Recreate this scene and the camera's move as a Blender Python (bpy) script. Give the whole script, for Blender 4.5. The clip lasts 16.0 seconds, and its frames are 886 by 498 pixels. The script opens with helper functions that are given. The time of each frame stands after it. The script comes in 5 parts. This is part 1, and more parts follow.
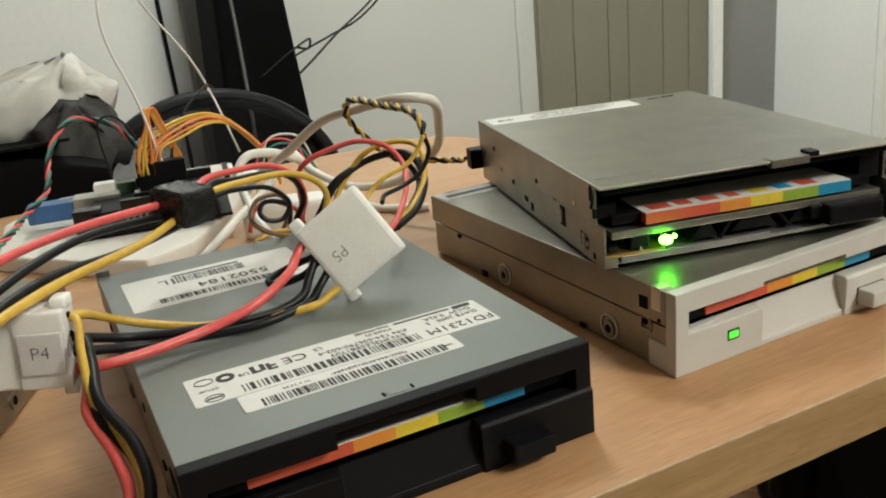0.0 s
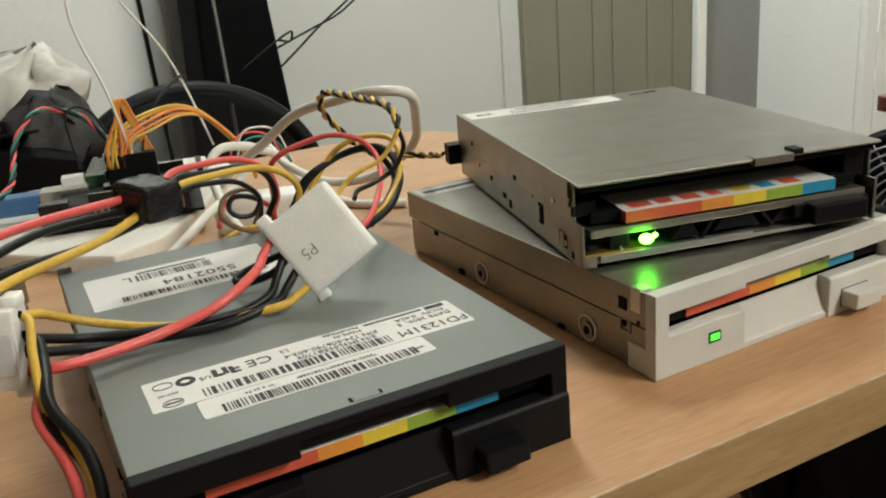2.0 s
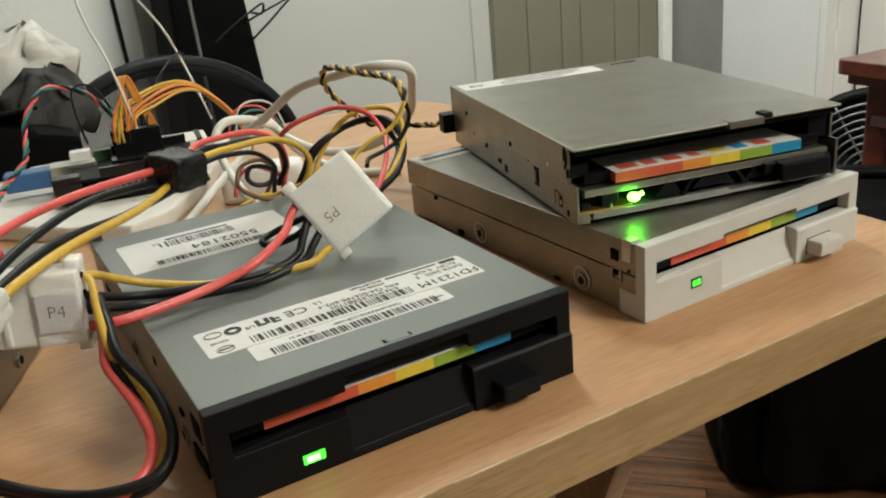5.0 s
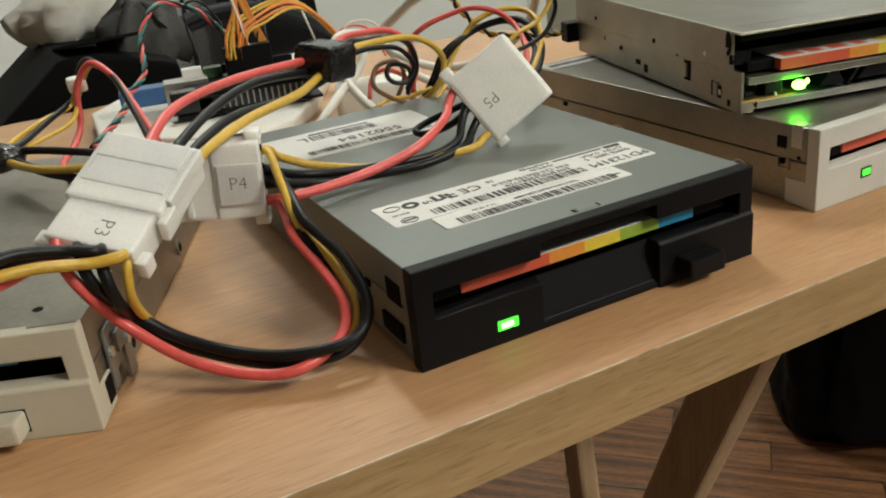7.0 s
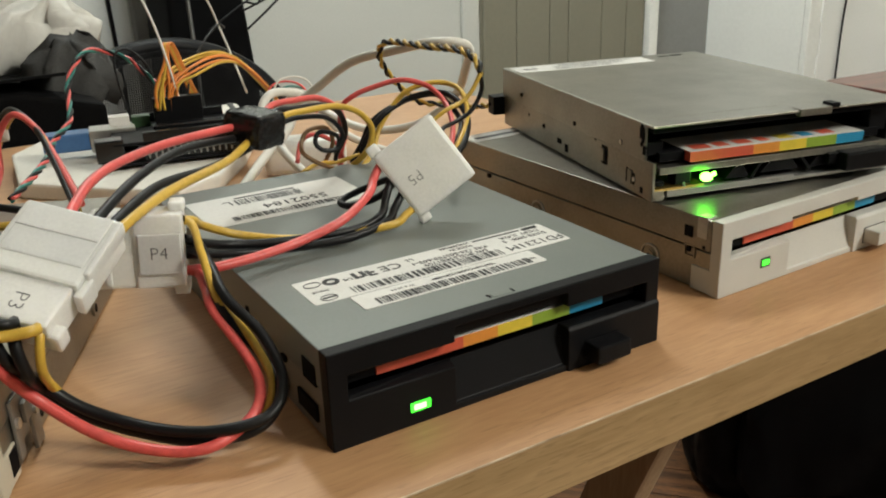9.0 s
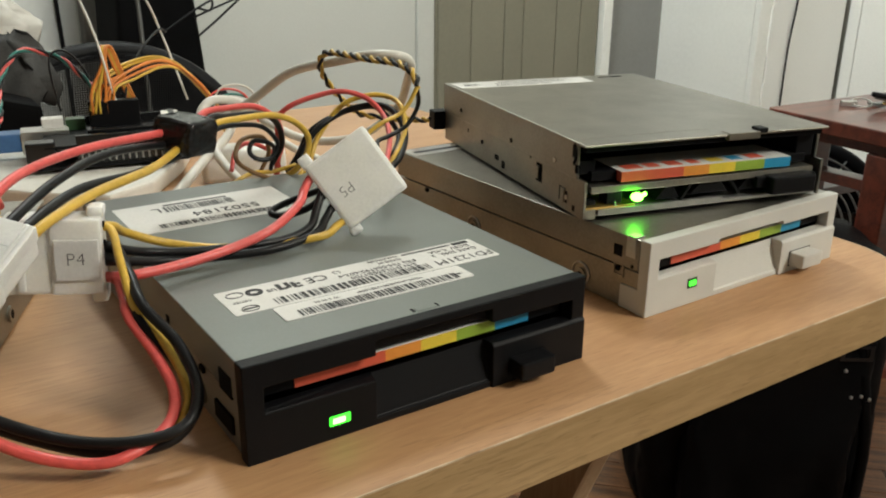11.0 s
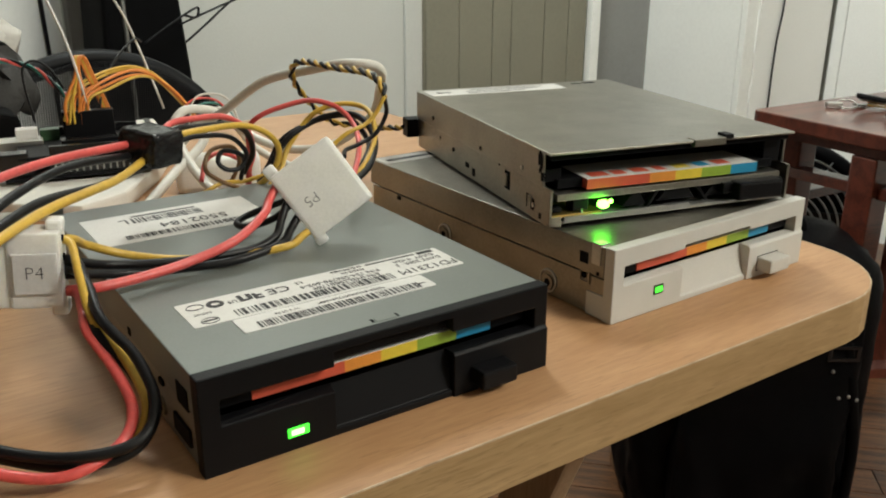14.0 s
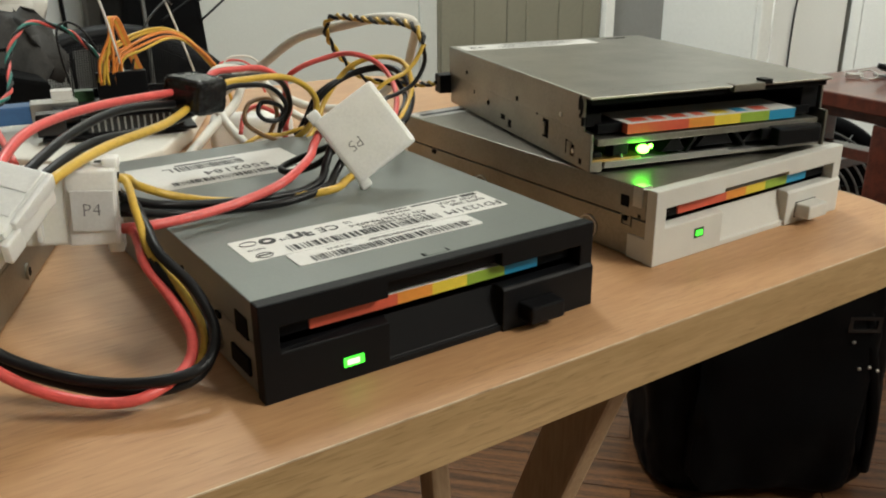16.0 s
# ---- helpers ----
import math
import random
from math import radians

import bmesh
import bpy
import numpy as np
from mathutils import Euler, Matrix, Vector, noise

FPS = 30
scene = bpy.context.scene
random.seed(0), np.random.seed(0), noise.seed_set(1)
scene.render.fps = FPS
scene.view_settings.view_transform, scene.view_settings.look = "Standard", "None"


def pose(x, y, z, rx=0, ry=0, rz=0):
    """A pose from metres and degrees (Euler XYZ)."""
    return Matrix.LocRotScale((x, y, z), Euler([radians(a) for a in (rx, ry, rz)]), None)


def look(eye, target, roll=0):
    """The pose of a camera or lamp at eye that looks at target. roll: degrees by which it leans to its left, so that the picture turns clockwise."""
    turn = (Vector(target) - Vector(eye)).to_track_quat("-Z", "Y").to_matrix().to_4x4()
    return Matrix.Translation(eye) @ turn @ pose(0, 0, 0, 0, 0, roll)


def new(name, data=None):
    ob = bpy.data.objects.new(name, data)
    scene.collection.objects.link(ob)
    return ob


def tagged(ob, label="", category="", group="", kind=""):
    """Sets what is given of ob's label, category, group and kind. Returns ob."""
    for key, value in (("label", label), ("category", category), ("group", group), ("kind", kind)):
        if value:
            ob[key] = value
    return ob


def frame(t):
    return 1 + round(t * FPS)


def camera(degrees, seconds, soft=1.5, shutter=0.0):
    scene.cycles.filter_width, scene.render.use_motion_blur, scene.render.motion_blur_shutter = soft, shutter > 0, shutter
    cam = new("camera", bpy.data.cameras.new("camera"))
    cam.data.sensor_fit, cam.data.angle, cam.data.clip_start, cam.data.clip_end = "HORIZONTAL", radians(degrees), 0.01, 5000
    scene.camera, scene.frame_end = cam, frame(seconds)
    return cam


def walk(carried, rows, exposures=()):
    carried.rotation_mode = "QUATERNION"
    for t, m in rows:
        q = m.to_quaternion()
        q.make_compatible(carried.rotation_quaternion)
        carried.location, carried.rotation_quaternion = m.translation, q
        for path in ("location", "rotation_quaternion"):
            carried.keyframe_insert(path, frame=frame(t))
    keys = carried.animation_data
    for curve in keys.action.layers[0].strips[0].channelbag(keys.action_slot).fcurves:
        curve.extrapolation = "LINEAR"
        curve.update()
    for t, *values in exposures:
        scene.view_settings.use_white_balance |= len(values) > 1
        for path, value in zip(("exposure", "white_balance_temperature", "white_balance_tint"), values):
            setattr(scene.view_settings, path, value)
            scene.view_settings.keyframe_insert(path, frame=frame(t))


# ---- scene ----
cam = camera(54.0, 16.0, soft=2.0)
# seconds, eye in metres, yaw to the left from +y, pitch up, roll, in degrees
ROWS = [
    (0.0, -0.0130, -0.1632, 0.8697, -25.26, -18.67, -5.67),
    (0.5, -0.0097, -0.1578, 0.8684, -26.18, -18.94, -4.94),
    (1.0, -0.0095, -0.1566, 0.8697, -26.33, -18.88, -4.76),
    (1.5, -0.0077, -0.1563, 0.8696, -26.39, -19.00, -4.87),
    (2.0, -0.0067, -0.1568, 0.8675, -26.37, -19.09, -4.98),
    (2.5, -0.0061, -0.1572, 0.8674, -26.65, -19.33, -4.92),
    (3.0, -0.0058, -0.1604, 0.8676, -26.68, -19.58, -5.15),
    (5.5, -0.0413, -0.1746, 0.8752, -28.47, -21.88, -5.50),
    (6.0, -0.0533, -0.1686, 0.8630, -27.67, -22.57, -5.30),
    (6.5, -0.0609, -0.1631, 0.8581, -26.27, -23.09, -5.93),
    (7.0, -0.0667, -0.1590, 0.8543, -25.38, -23.22, -6.45),
    (7.5, -0.0699, -0.1546, 0.8518, -24.80, -23.31, -6.61),
    (8.0, -0.0721, -0.1550, 0.8541, -24.60, -23.28, -6.53),
    (8.5, -0.0733, -0.1569, 0.8581, -25.15, -23.51, -5.91),
    (9.0, -0.0650, -0.1618, 0.8660, -30.79, -20.93, -2.00),
    (9.5, -0.0597, -0.1621, 0.8655, -33.89, -19.61, 0.83),
    (12.0, -0.0576, -0.1693, 0.8651, -34.50, -20.30, 0.26),
    (12.5, -0.0546, -0.1715, 0.8649, -34.92, -20.08, 0.38),
    (13.0, -0.0545, -0.1714, 0.8661, -35.07, -19.64, 0.49),
    (13.5, -0.0533, -0.1709, 0.8678, -34.81, -19.57, 0.28),
    (14.0, -0.0514, -0.1696, 0.8671, -34.61, -19.77, 0.19),
    (14.5, -0.0516, -0.1692, 0.8654, -34.48, -20.05, 0.11),
    (15.0, -0.0513, -0.1689, 0.8648, -34.41, -20.24, -0.18),
    (15.5, -0.0524, -0.1697, 0.8648, -34.39, -20.28, -0.11),
    (16.0, -0.0633, -0.1698, 0.8566, -33.73, -20.96, -0.50),
]


def eye_pose(x, y, z, yaw, pitch, roll):
    yaw, pitch = radians(yaw), radians(pitch)
    ahead = Vector((-math.sin(yaw) * math.cos(pitch), math.cos(yaw) * math.cos(pitch), math.sin(pitch)))
    eye = Vector((x, y, z))
    return look(eye, eye + ahead, roll)


walk(cam, [(t, eye_pose(*row)) for t, *row in ROWS])

# ---- light ----
world = bpy.data.worlds.new("room_world")
world.use_nodes = True
world.node_tree.nodes["Background"].inputs[0].default_value = (0.9, 0.85, 0.75, 1)
world.node_tree.nodes["Background"].inputs[1].default_value = 0.02
scene.world = world
scene.view_settings.exposure = -0.25


def area_lamp(name, place, target, size, power, color):
    data = bpy.data.lights.new(name, "AREA")
    data.shape, data.size, data.energy, data.color = "DISK", size, power, color
    ob = new(name, data)
    ob.matrix_world = look(place, target)
    return ob


area_lamp("ceiling_lamp_light", (1.05, -1.30, 2.16), (0.25, 0.10, 0.7), 0.7, 49, (1.0, 1.0, 0.90))
# added fill that lifts the cupboard and back walls; no such lamp is known
area_lamp("rear_fill_light", (0.50, 1.10, 2.28), (1.75, 1.30, 1.0), 0.45, 42, (0.92, 1.0, 0.97))


# ---- materials ----
def material(name, color, rough=0.5, metal=0.0, vary=0.12, scale=40.0, fine=400.0, bump=0.1, stretch=(1, 1, 1), dirt=None, coat=0.0, spec=0.5):
    """A surface with a broad and a fine variation of its colour, gloss and relief. Scales are per metre."""
    m = bpy.data.materials.new(name)
    m.use_nodes = True
    nt = m.node_tree
    b = nt.nodes["Principled BSDF"]
    b.inputs["Metallic"].default_value = metal
    b.inputs["Coat Weight"].default_value = coat
    b.inputs["Coat Roughness"].default_value = 0.15
    b.inputs["Specular IOR Level"].default_value = spec
    tc = nt.nodes.new("ShaderNodeTexCoord")
    mp = nt.nodes.new("ShaderNodeMapping")
    mp.inputs["Scale"].default_value = stretch
    nt.links.new(tc.outputs["Object"], mp.inputs["Vector"])
    n1, n2 = nt.nodes.new("ShaderNodeTexNoise"), nt.nodes.new("ShaderNodeTexNoise")
    for n, s in ((n1, scale), (n2, fine)):
        n.inputs["Scale"].default_value = s
        n.inputs["Detail"].default_value = 3
        nt.links.new(mp.outputs[0], n.inputs["Vector"])
    mix = nt.nodes.new("ShaderNodeMix")
    mix.data_type = "RGBA"
    dark = dirt or tuple(c * (1 - 2 * vary) for c in color)
    mix.inputs["A"].default_value = (*color, 1)
    mix.inputs["B"].default_value = (*dark, 1)
    avg = nt.nodes.new("ShaderNodeMath")
    avg.operation = "MULTIPLY"
    nt.links.new(n1.outputs["Fac"], avg.inputs[0])
    nt.links.new(n2.outputs["Fac"], avg.inputs[1])
    ramp = nt.nodes.new("ShaderNodeMapRange")
    ramp.inputs[1].default_value, ramp.inputs[2].default_value = 0.15, 0.42
    nt.links.new(avg.outputs[0], ramp.inputs[0])
    nt.links.new(ramp.outputs[0], mix.inputs["Factor"])
    nt.links.new(mix.outputs["Result"], b.inputs["Base Color"])
    rr = nt.nodes.new("ShaderNodeMapRange")
    rr.inputs[3].default_value, rr.inputs[4].default_value = max(0.04, rough - 0.07), min(1, rough + 0.07)
    nt.links.new(n1.outputs["Fac"], rr.inputs[0])
    nt.links.new(rr.outputs[0], b.inputs["Roughness"])
    if bump:
        bp = nt.nodes.new("ShaderNodeBump")
        bp.inputs["Strength"].default_value = bump
        bp.inputs["Distance"].default_value = 0.0006
        nt.links.new(n2.outputs["Fac"], bp.inputs["Height"])
        nt.links.new(bp.outputs[0], b.inputs["Normal"])
    return m


def wood(name, light, dark, along="X", rough=0.35, size=1.0, coat=0.0, swirl=0.6, shares=(0.42, 0.33, 0.25), flecks=0.0):
    """Wood with long grain along one axis, broad bands and short pores."""
    m = bpy.data.materials.new(name)
    m.use_nodes = True
    nt = m.node_tree
    b = nt.nodes["Principled BSDF"]
    b.inputs["Coat Weight"].default_value = coat
    b.inputs["Coat Roughness"].default_value = 0.12
    tc = nt.nodes.new("ShaderNodeTexCoord")
    facs = []
    for long, cross, detail in ((4.0, 60.0, 4.0), (70.0, 620.0, 2.0), (2.0, 9.0, 2.0), (110.0, 1500.0, 1.0), (12.0, 50.0, 1.0)):
        mp = nt.nodes.new("ShaderNodeMapping")
        s = [cross * size] * 3
        s["XYZ".index(along)] = long * size
        mp.inputs["Scale"].default_value = s
        nt.links.new(tc.outputs["Object"], mp.inputs["Vector"])
        n = nt.nodes.new("ShaderNodeTexNoise")
        n.inputs["Scale"].default_value, n.inputs["Detail"].default_value = 1.0, detail
        n.inputs["Distortion"].default_value = swirl
        nt.links.new(mp.outputs[0], n.inputs["Vector"])
        facs.append(n.outputs["Fac"])
    def math_node(op, a, b_):
        n = nt.nodes.new("ShaderNodeMath")
        n.operation = op
        for k, v in enumerate((a, b_)):
            if isinstance(v, float):
                n.inputs[k].default_value = v
            else:
                nt.links.new(v, n.inputs[k])
        return n.outputs[0]
    total = math_node("ADD", math_node("MULTIPLY", facs[0], shares[0]), math_node("ADD", math_node("MULTIPLY", facs[1], shares[1]), math_node("MULTIPLY", facs[2], shares[2])))
    ramp = nt.nodes.new("ShaderNodeValToRGB")
    ramp.color_ramp.elements[0].position, ramp.color_ramp.elements[0].color = 0.38, (*dark, 1)
    ramp.color_ramp.elements[1].position, ramp.color_ramp.elements[1].color = 0.58, (*light, 1)
    nt.links.new(total, ramp.inputs[0])
    color = ramp.outputs[0]
    if flecks:
        # short dark pores, thicker in some patches
        pores = nt.nodes.new("ShaderNodeMapRange")
        pores.inputs[1].default_value, pores.inputs[2].default_value = 0.60, 0.70
        nt.links.new(math_node("ADD", facs[3], math_node("MULTIPLY", math_node("SUBTRACT", facs[4], 0.5), 0.35)), pores.inputs[0])
        mix = nt.nodes.new("ShaderNodeMix")
        mix.data_type = "RGBA"
        nt.links.new(math_node("MULTIPLY", pores.outputs[0], flecks), mix.inputs["Factor"])
        nt.links.new(color, mix.inputs["A"])
        mix.inputs["B"].default_value = (dark[0] * 0.55, dark[1] * 0.5, dark[2] * 0.45, 1)
        color = mix.outputs["Result"]
    nt.links.new(color, b.inputs["Base Color"])
    b.inputs["Roughness"].default_value = rough
    bp = nt.nodes.new("ShaderNodeBump")
    bp.inputs["Strength"].default_value, bp.inputs["Distance"].default_value = 0.12, 0.0005
    nt.links.new(total, bp.inputs["Height"])
    nt.links.new(bp.outputs[0], b.inputs["Normal"])
    return m


def glow(name, color, strength):
    m = bpy.data.materials.new(name)
    m.use_nodes = True
    b = m.node_tree.nodes["Principled BSDF"]
    b.inputs["Base Color"].default_value = (*color, 1)
    b.inputs["Emission Color"].default_value = (*color, 1)
    b.inputs["Emission Strength"].default_value = strength
    b.inputs["Base Color"].default_value = (color[0] * 0.3, color[1] * 0.3, color[2] * 0.3, 1)
    return m


M = {
    "table_top": wood("beech_laminate", (0.53, 0.305, 0.152), (0.42, 0.225, 0.105), "X", 0.46, shares=(0.30, 0.34, 0.36), flecks=0.32),
    "table_edge": wood("beech_edge_band", (0.50, 0.335, 0.17), (0.36, 0.225, 0.10), "X", 0.5, shares=(0.36, 0.30, 0.34), flecks=0.38),
    "pale_edge": material("pale_worn_edge", (0.66, 0.52, 0.36), 0.5, 0.0, 0.1, 40, 160, 0.1, dirt=(0.36, 0.24, 0.14)),
    "leg_wood": wood("brown_leg_wood", (0.52, 0.36, 0.22), (0.40, 0.26, 0.15), "Z", 0.5),
    "red_wood": wood("mahogany_stain", (0.15, 0.036, 0.020), (0.055, 0.014, 0.010), "X", 0.3, coat=0.45),
    "floor": wood("worn_parquet", (0.17, 0.074, 0.030), (0.022, 0.010, 0.006), "Y", 0.36, size=0.35, swirl=3.5),
    "steel_dark": material("satin_steel_cover", (0.30, 0.30, 0.29), 0.40, 0.7, 0.08, 60, 900, 0.05),
    "steel": material("zinc_steel", (0.32, 0.305, 0.265), 0.36, 0.92, 0.10, 60, 900, 0.06),
    "steel_bright": material("bright_steel", (0.62, 0.61, 0.58), 0.3, 0.9, 0.1, 80, 900, 0.05),
    "paint_grey": material("blue_grey_painted_steel", (0.172, 0.19, 0.178), 0.36, 0.0, 0.05, 30, 1500, 0.04),
    "black_plastic": material("black_abs", (0.005, 0.005, 0.006), 0.5, 0.0, 0.15, 60, 2500, 0.12, spec=0.16),
    # near-black put in for the shade inside holes, slots and gaps
    "recess_shade": material("recess_shade", (0.004, 0.004, 0.005), 0.7, 0.0, 0.1, 60, 900, 0.05, spec=0.1),
    "ivory_plastic": material("ivory_abs", (0.59, 0.58, 0.54), 0.5, 0.0, 0.06, 50, 2500, 0.08),
    "beige_plastic": material("yellowed_beige_abs", (0.56, 0.52, 0.42), 0.5, 0.0, 0.08, 50, 2500, 0.1),
    "label_paper": material("label_paper", (0.72, 0.71, 0.68), 0.55, 0.0, 0.05, 60, 900, 0.02),
    "ink": material("label_ink", (0.02, 0.02, 0.02), 0.6, 0.0, 0.1),
    "ink_grey": material("worn_grey_ink", (0.09, 0.09, 0.09), 0.6, 0.0, 0.15),
    "nylon": material("white_nylon", (0.86, 0.855, 0.82), 0.42, 0.0, 0.05, 80, 1200, 0.05),
    "nylon_clear": material("milky_nylon", (0.86, 0.865, 0.82), 0.3, 0.0, 0.04, 80, 1200, 0.04),
    "wire_red": material("red_pvc", (0.76, 0.11, 0.10), 0.35, 0.0, 0.1, 60, 600, 0.03),
    "wire_black": material("black_pvc", (0.007, 0.007, 0.008), 0.42, 0.0, 0.1, 60, 600, 0.03, spec=0.3),
    "wire_yellow": material("yellow_pvc", (0.66, 0.42, 0.06), 0.35, 0.0, 0.1, 60, 600, 0.03),
    "wire_orange": material("orange_pvc", (0.75, 0.25, 0.05), 0.35, 0.0, 0.1, 60, 600, 0.03),
    "wire_green": material("teal_pvc", (0.03, 0.20, 0.17), 0.35, 0.0, 0.1, 60, 600, 0.03),
    "wire_white": material("white_pvc", (0.70, 0.68, 0.62), 0.4, 0.0, 0.05, 60, 600, 0.03),
    "wire_brown": material("brown_pvc", (0.22, 0.12, 0.05), 0.4, 0.0, 0.1, 60, 600, 0.03),
    "tape": material("black_insulating_tape", (0.012, 0.012, 0.013), 0.22, 0.0, 0.1, 200, 700, 0.5),
    "disk_black": material("black_disk_shell", (0.005, 0.005, 0.006), 0.5, 0.0, 0.1, spec=0.1),
    "wall": material("off_white_wall_paint", (0.58, 0.585, 0.545), 0.75, 0.0, 0.03, 3, 200, 0.05),
    # darkened beige for the unseen left wall, to dim reflections in the steel
    "wall_dim_beige": material("unseen_wall_dim_beige", (0.34, 0.29, 0.22), 0.75, 0.0, 0.03, 3, 200, 0.05),
    # whiter than the wall paint: the stronger light there is put into the colour
    "panel_lit_white": material("light_raised_panel_white", (0.88, 0.88, 0.85), 0.6, 0.0, 0.03, 3, 200, 0.05),
    "door_brown": material("grey_brown_door_paint", (0.225, 0.21, 0.155), 0.6, 0.0, 0.05, 4, 90, 0.05),
    "grey_strip": material("grey_painted_reveal", (0.25, 0.25, 0.24), 0.6, 0.0, 0.05, 4, 90, 0.05),
    "white_door": material("white_gloss_paint", (0.88, 0.88, 0.84), 0.4, 0.0, 0.03, 4, 90, 0.04),
    "ceiling": material("white_ceiling_paint", (0.8, 0.79, 0.75), 0.8, 0.0, 0.03, 3, 200, 0.05),
    "black_fabric": material("black_nylon_fabric", (0.003, 0.003, 0.0035), 0.85, 0.0, 0.2, 20, 1500, 0.5, spec=0.12),
    "black_gloss": material("black_gloss_plastic", (0.010, 0.010, 0.011), 0.2, 0.0, 0.1, 30, 500, 0.03),
    "mesh_black": material("black_mesh_fabric", (0.008, 0.008, 0.011), 0.7, 0.0, 0.2, 60, 1500, 0.4),
    "paper_white": material("crumpled_white_paper", (0.62, 0.61, 0.57), 0.7, 0.0, 0.05, 40, 300, 0.3),
    "grey_cloth": material("dark_grey_cloth", (0.05, 0.05, 0.049), 0.8, 0.0, 0.2, 40, 900, 0.4),
    "foam_white": material("white_foam", (0.74, 0.72, 0.66), 0.7, 0.0, 0.05, 60, 700, 0.2),
    "pcb_blue": material("blue_plastic", (0.05, 0.14, 0.32), 0.4, 0.0, 0.1),
    "pcb_green": material("green_circuit_board", (0.04, 0.10, 0.04), 0.4, 0.0, 0.2),
    "gold": material("brass_plating", (0.62, 0.42, 0.14), 0.3, 0.9, 0.1),
    "led_on": glow("lit_green_diode", (0.06, 1.0, 0.04), 2.6),
    "led_core": glow("bright_diode_core", (0.55, 1.0, 0.42), 2.4),
    "led_bare": glow("bare_lit_green_diode", (0.12, 1.0, 0.04), 24.0),
    "leather": material("black_leather", (0.003, 0.003, 0.0035), 0.5, 0.0, 0.15, 14, 900, 0.4, spec=0.08),
    "wire_bright": material("bright_white_pvc", (0.84, 0.83, 0.80), 0.4, 0.0, 0.05, 60, 600, 0.03),
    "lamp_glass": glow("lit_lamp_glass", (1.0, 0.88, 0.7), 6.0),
}
for n in ("nylon", "nylon_clear"):
    b = M[n].node_tree.nodes["Principled BSDF"]
    b.inputs["Subsurface Weight"].default_value = 0.6
    b.inputs["Subsurface Radius"].default_value = (1.0, 1.0, 0.9)
    b.inputs["Subsurface Scale"].default_value = 0.006
STRIPE = {n: material("disk_label_" + n, c, 0.4, 0.0, 0.05) for n, c in dict(
    red=(0.62, 0.10, 0.055), orange=(0.78, 0.30, 0.05), yellow=(0.78, 0.60, 0.06), green=(0.28, 0.42, 0.05), blue=(0.02, 0.28, 0.50)).items()}


# ---- building helpers ----
def bevelled(bm, width, segments=2):
    if width:
        bmesh.ops.bevel(bm, geom=bm.edges[:], offset=width, segments=segments, affect="EDGES", profile=0.6, clamp_overlap=True)
    return bm


def box(x0, x1, y0, y1, z0, z1, bevel=0.0, bm=None, m=None, segments=2):
    """One block from its bounds, added to bm."""
    one = bmesh.new()
    bmesh.ops.create_cube(one, size=1)
    bmesh.ops.transform(one, matrix=Matrix.Translation(((x0 + x1) / 2, (y0 + y1) / 2, (z0 + z1) / 2)) @ Matrix.Diagonal((x1 - x0, y1 - y0, z1 - z0, 1)), verts=one.verts)
    bevelled(one, bevel, segments)
    return joined(bm, one, m)


def joined(bm, one, m=None):
    if m is not None:
        bmesh.ops.transform(one, matrix=m, verts=one.verts)
    if bm is None:
        return one
    data = bpy.data.meshes.new("tmp")
    one.to_mesh(data)
    bm.from_mesh(data)
    bpy.data.meshes.remove(data)
    one.free()
    return bm


def disc(radius, depth, m, bm=None, segments=20, radius2=None):
    one = bmesh.new()
    bmesh.ops.create_cone(one, cap_ends=True, segments=segments, radius1=radius, radius2=radius if radius2 is None else radius2, depth=depth)
    return joined(bm, one, m)


def prism(outline, z0, z1, bevel=0.0, bm=None, m=None):
    """A slab from a plan outline."""
    one = bmesh.new()
    face = one.faces.new([one.verts.new((x, y, z0)) for x, y in outline])
    up = bmesh.ops.extrude_face_region(one, geom=[face])
    bmesh.ops.translate(one, vec=(0, 0, z1 - z0), verts=[v for v in up["geom"] if isinstance(v, bmesh.types.BMVert)])
    bmesh.ops.recalc_face_normals(one, faces=one.faces[:])
    if bevel:
        bevelled(one, bevel)
    return joined(bm, one, m)


def tube(points, radius, bm=None, sides=8, steps=8, closed=False):
    """A round wire along a smooth line through the points."""
    pts = [Vector(p) for p in points]
    line = []
    n = len(pts)
    for i in range(n if closed else n - 1):
        p0 = pts[(i - 1) % n] if closed or i else pts[0] * 2 - pts[1]
        p1, p2 = pts[i], pts[(i + 1) % n]
        p3 = pts[(i + 2) % n] if closed or i + 2 < n else p2 * 2 - p1
        for k in range(steps):
            s = k / steps
            line.append(0.5 * (2 * p1 + (p2 - p0) * s + (2 * p0 - 5 * p1 + 4 * p2 - p3) * s * s + (3 * p1 - p0 - 3 * p2 + p3) * s ** 3))
    if not closed:
        line.append(pts[-1])
    return sweep(line, radius, bm, sides, closed)


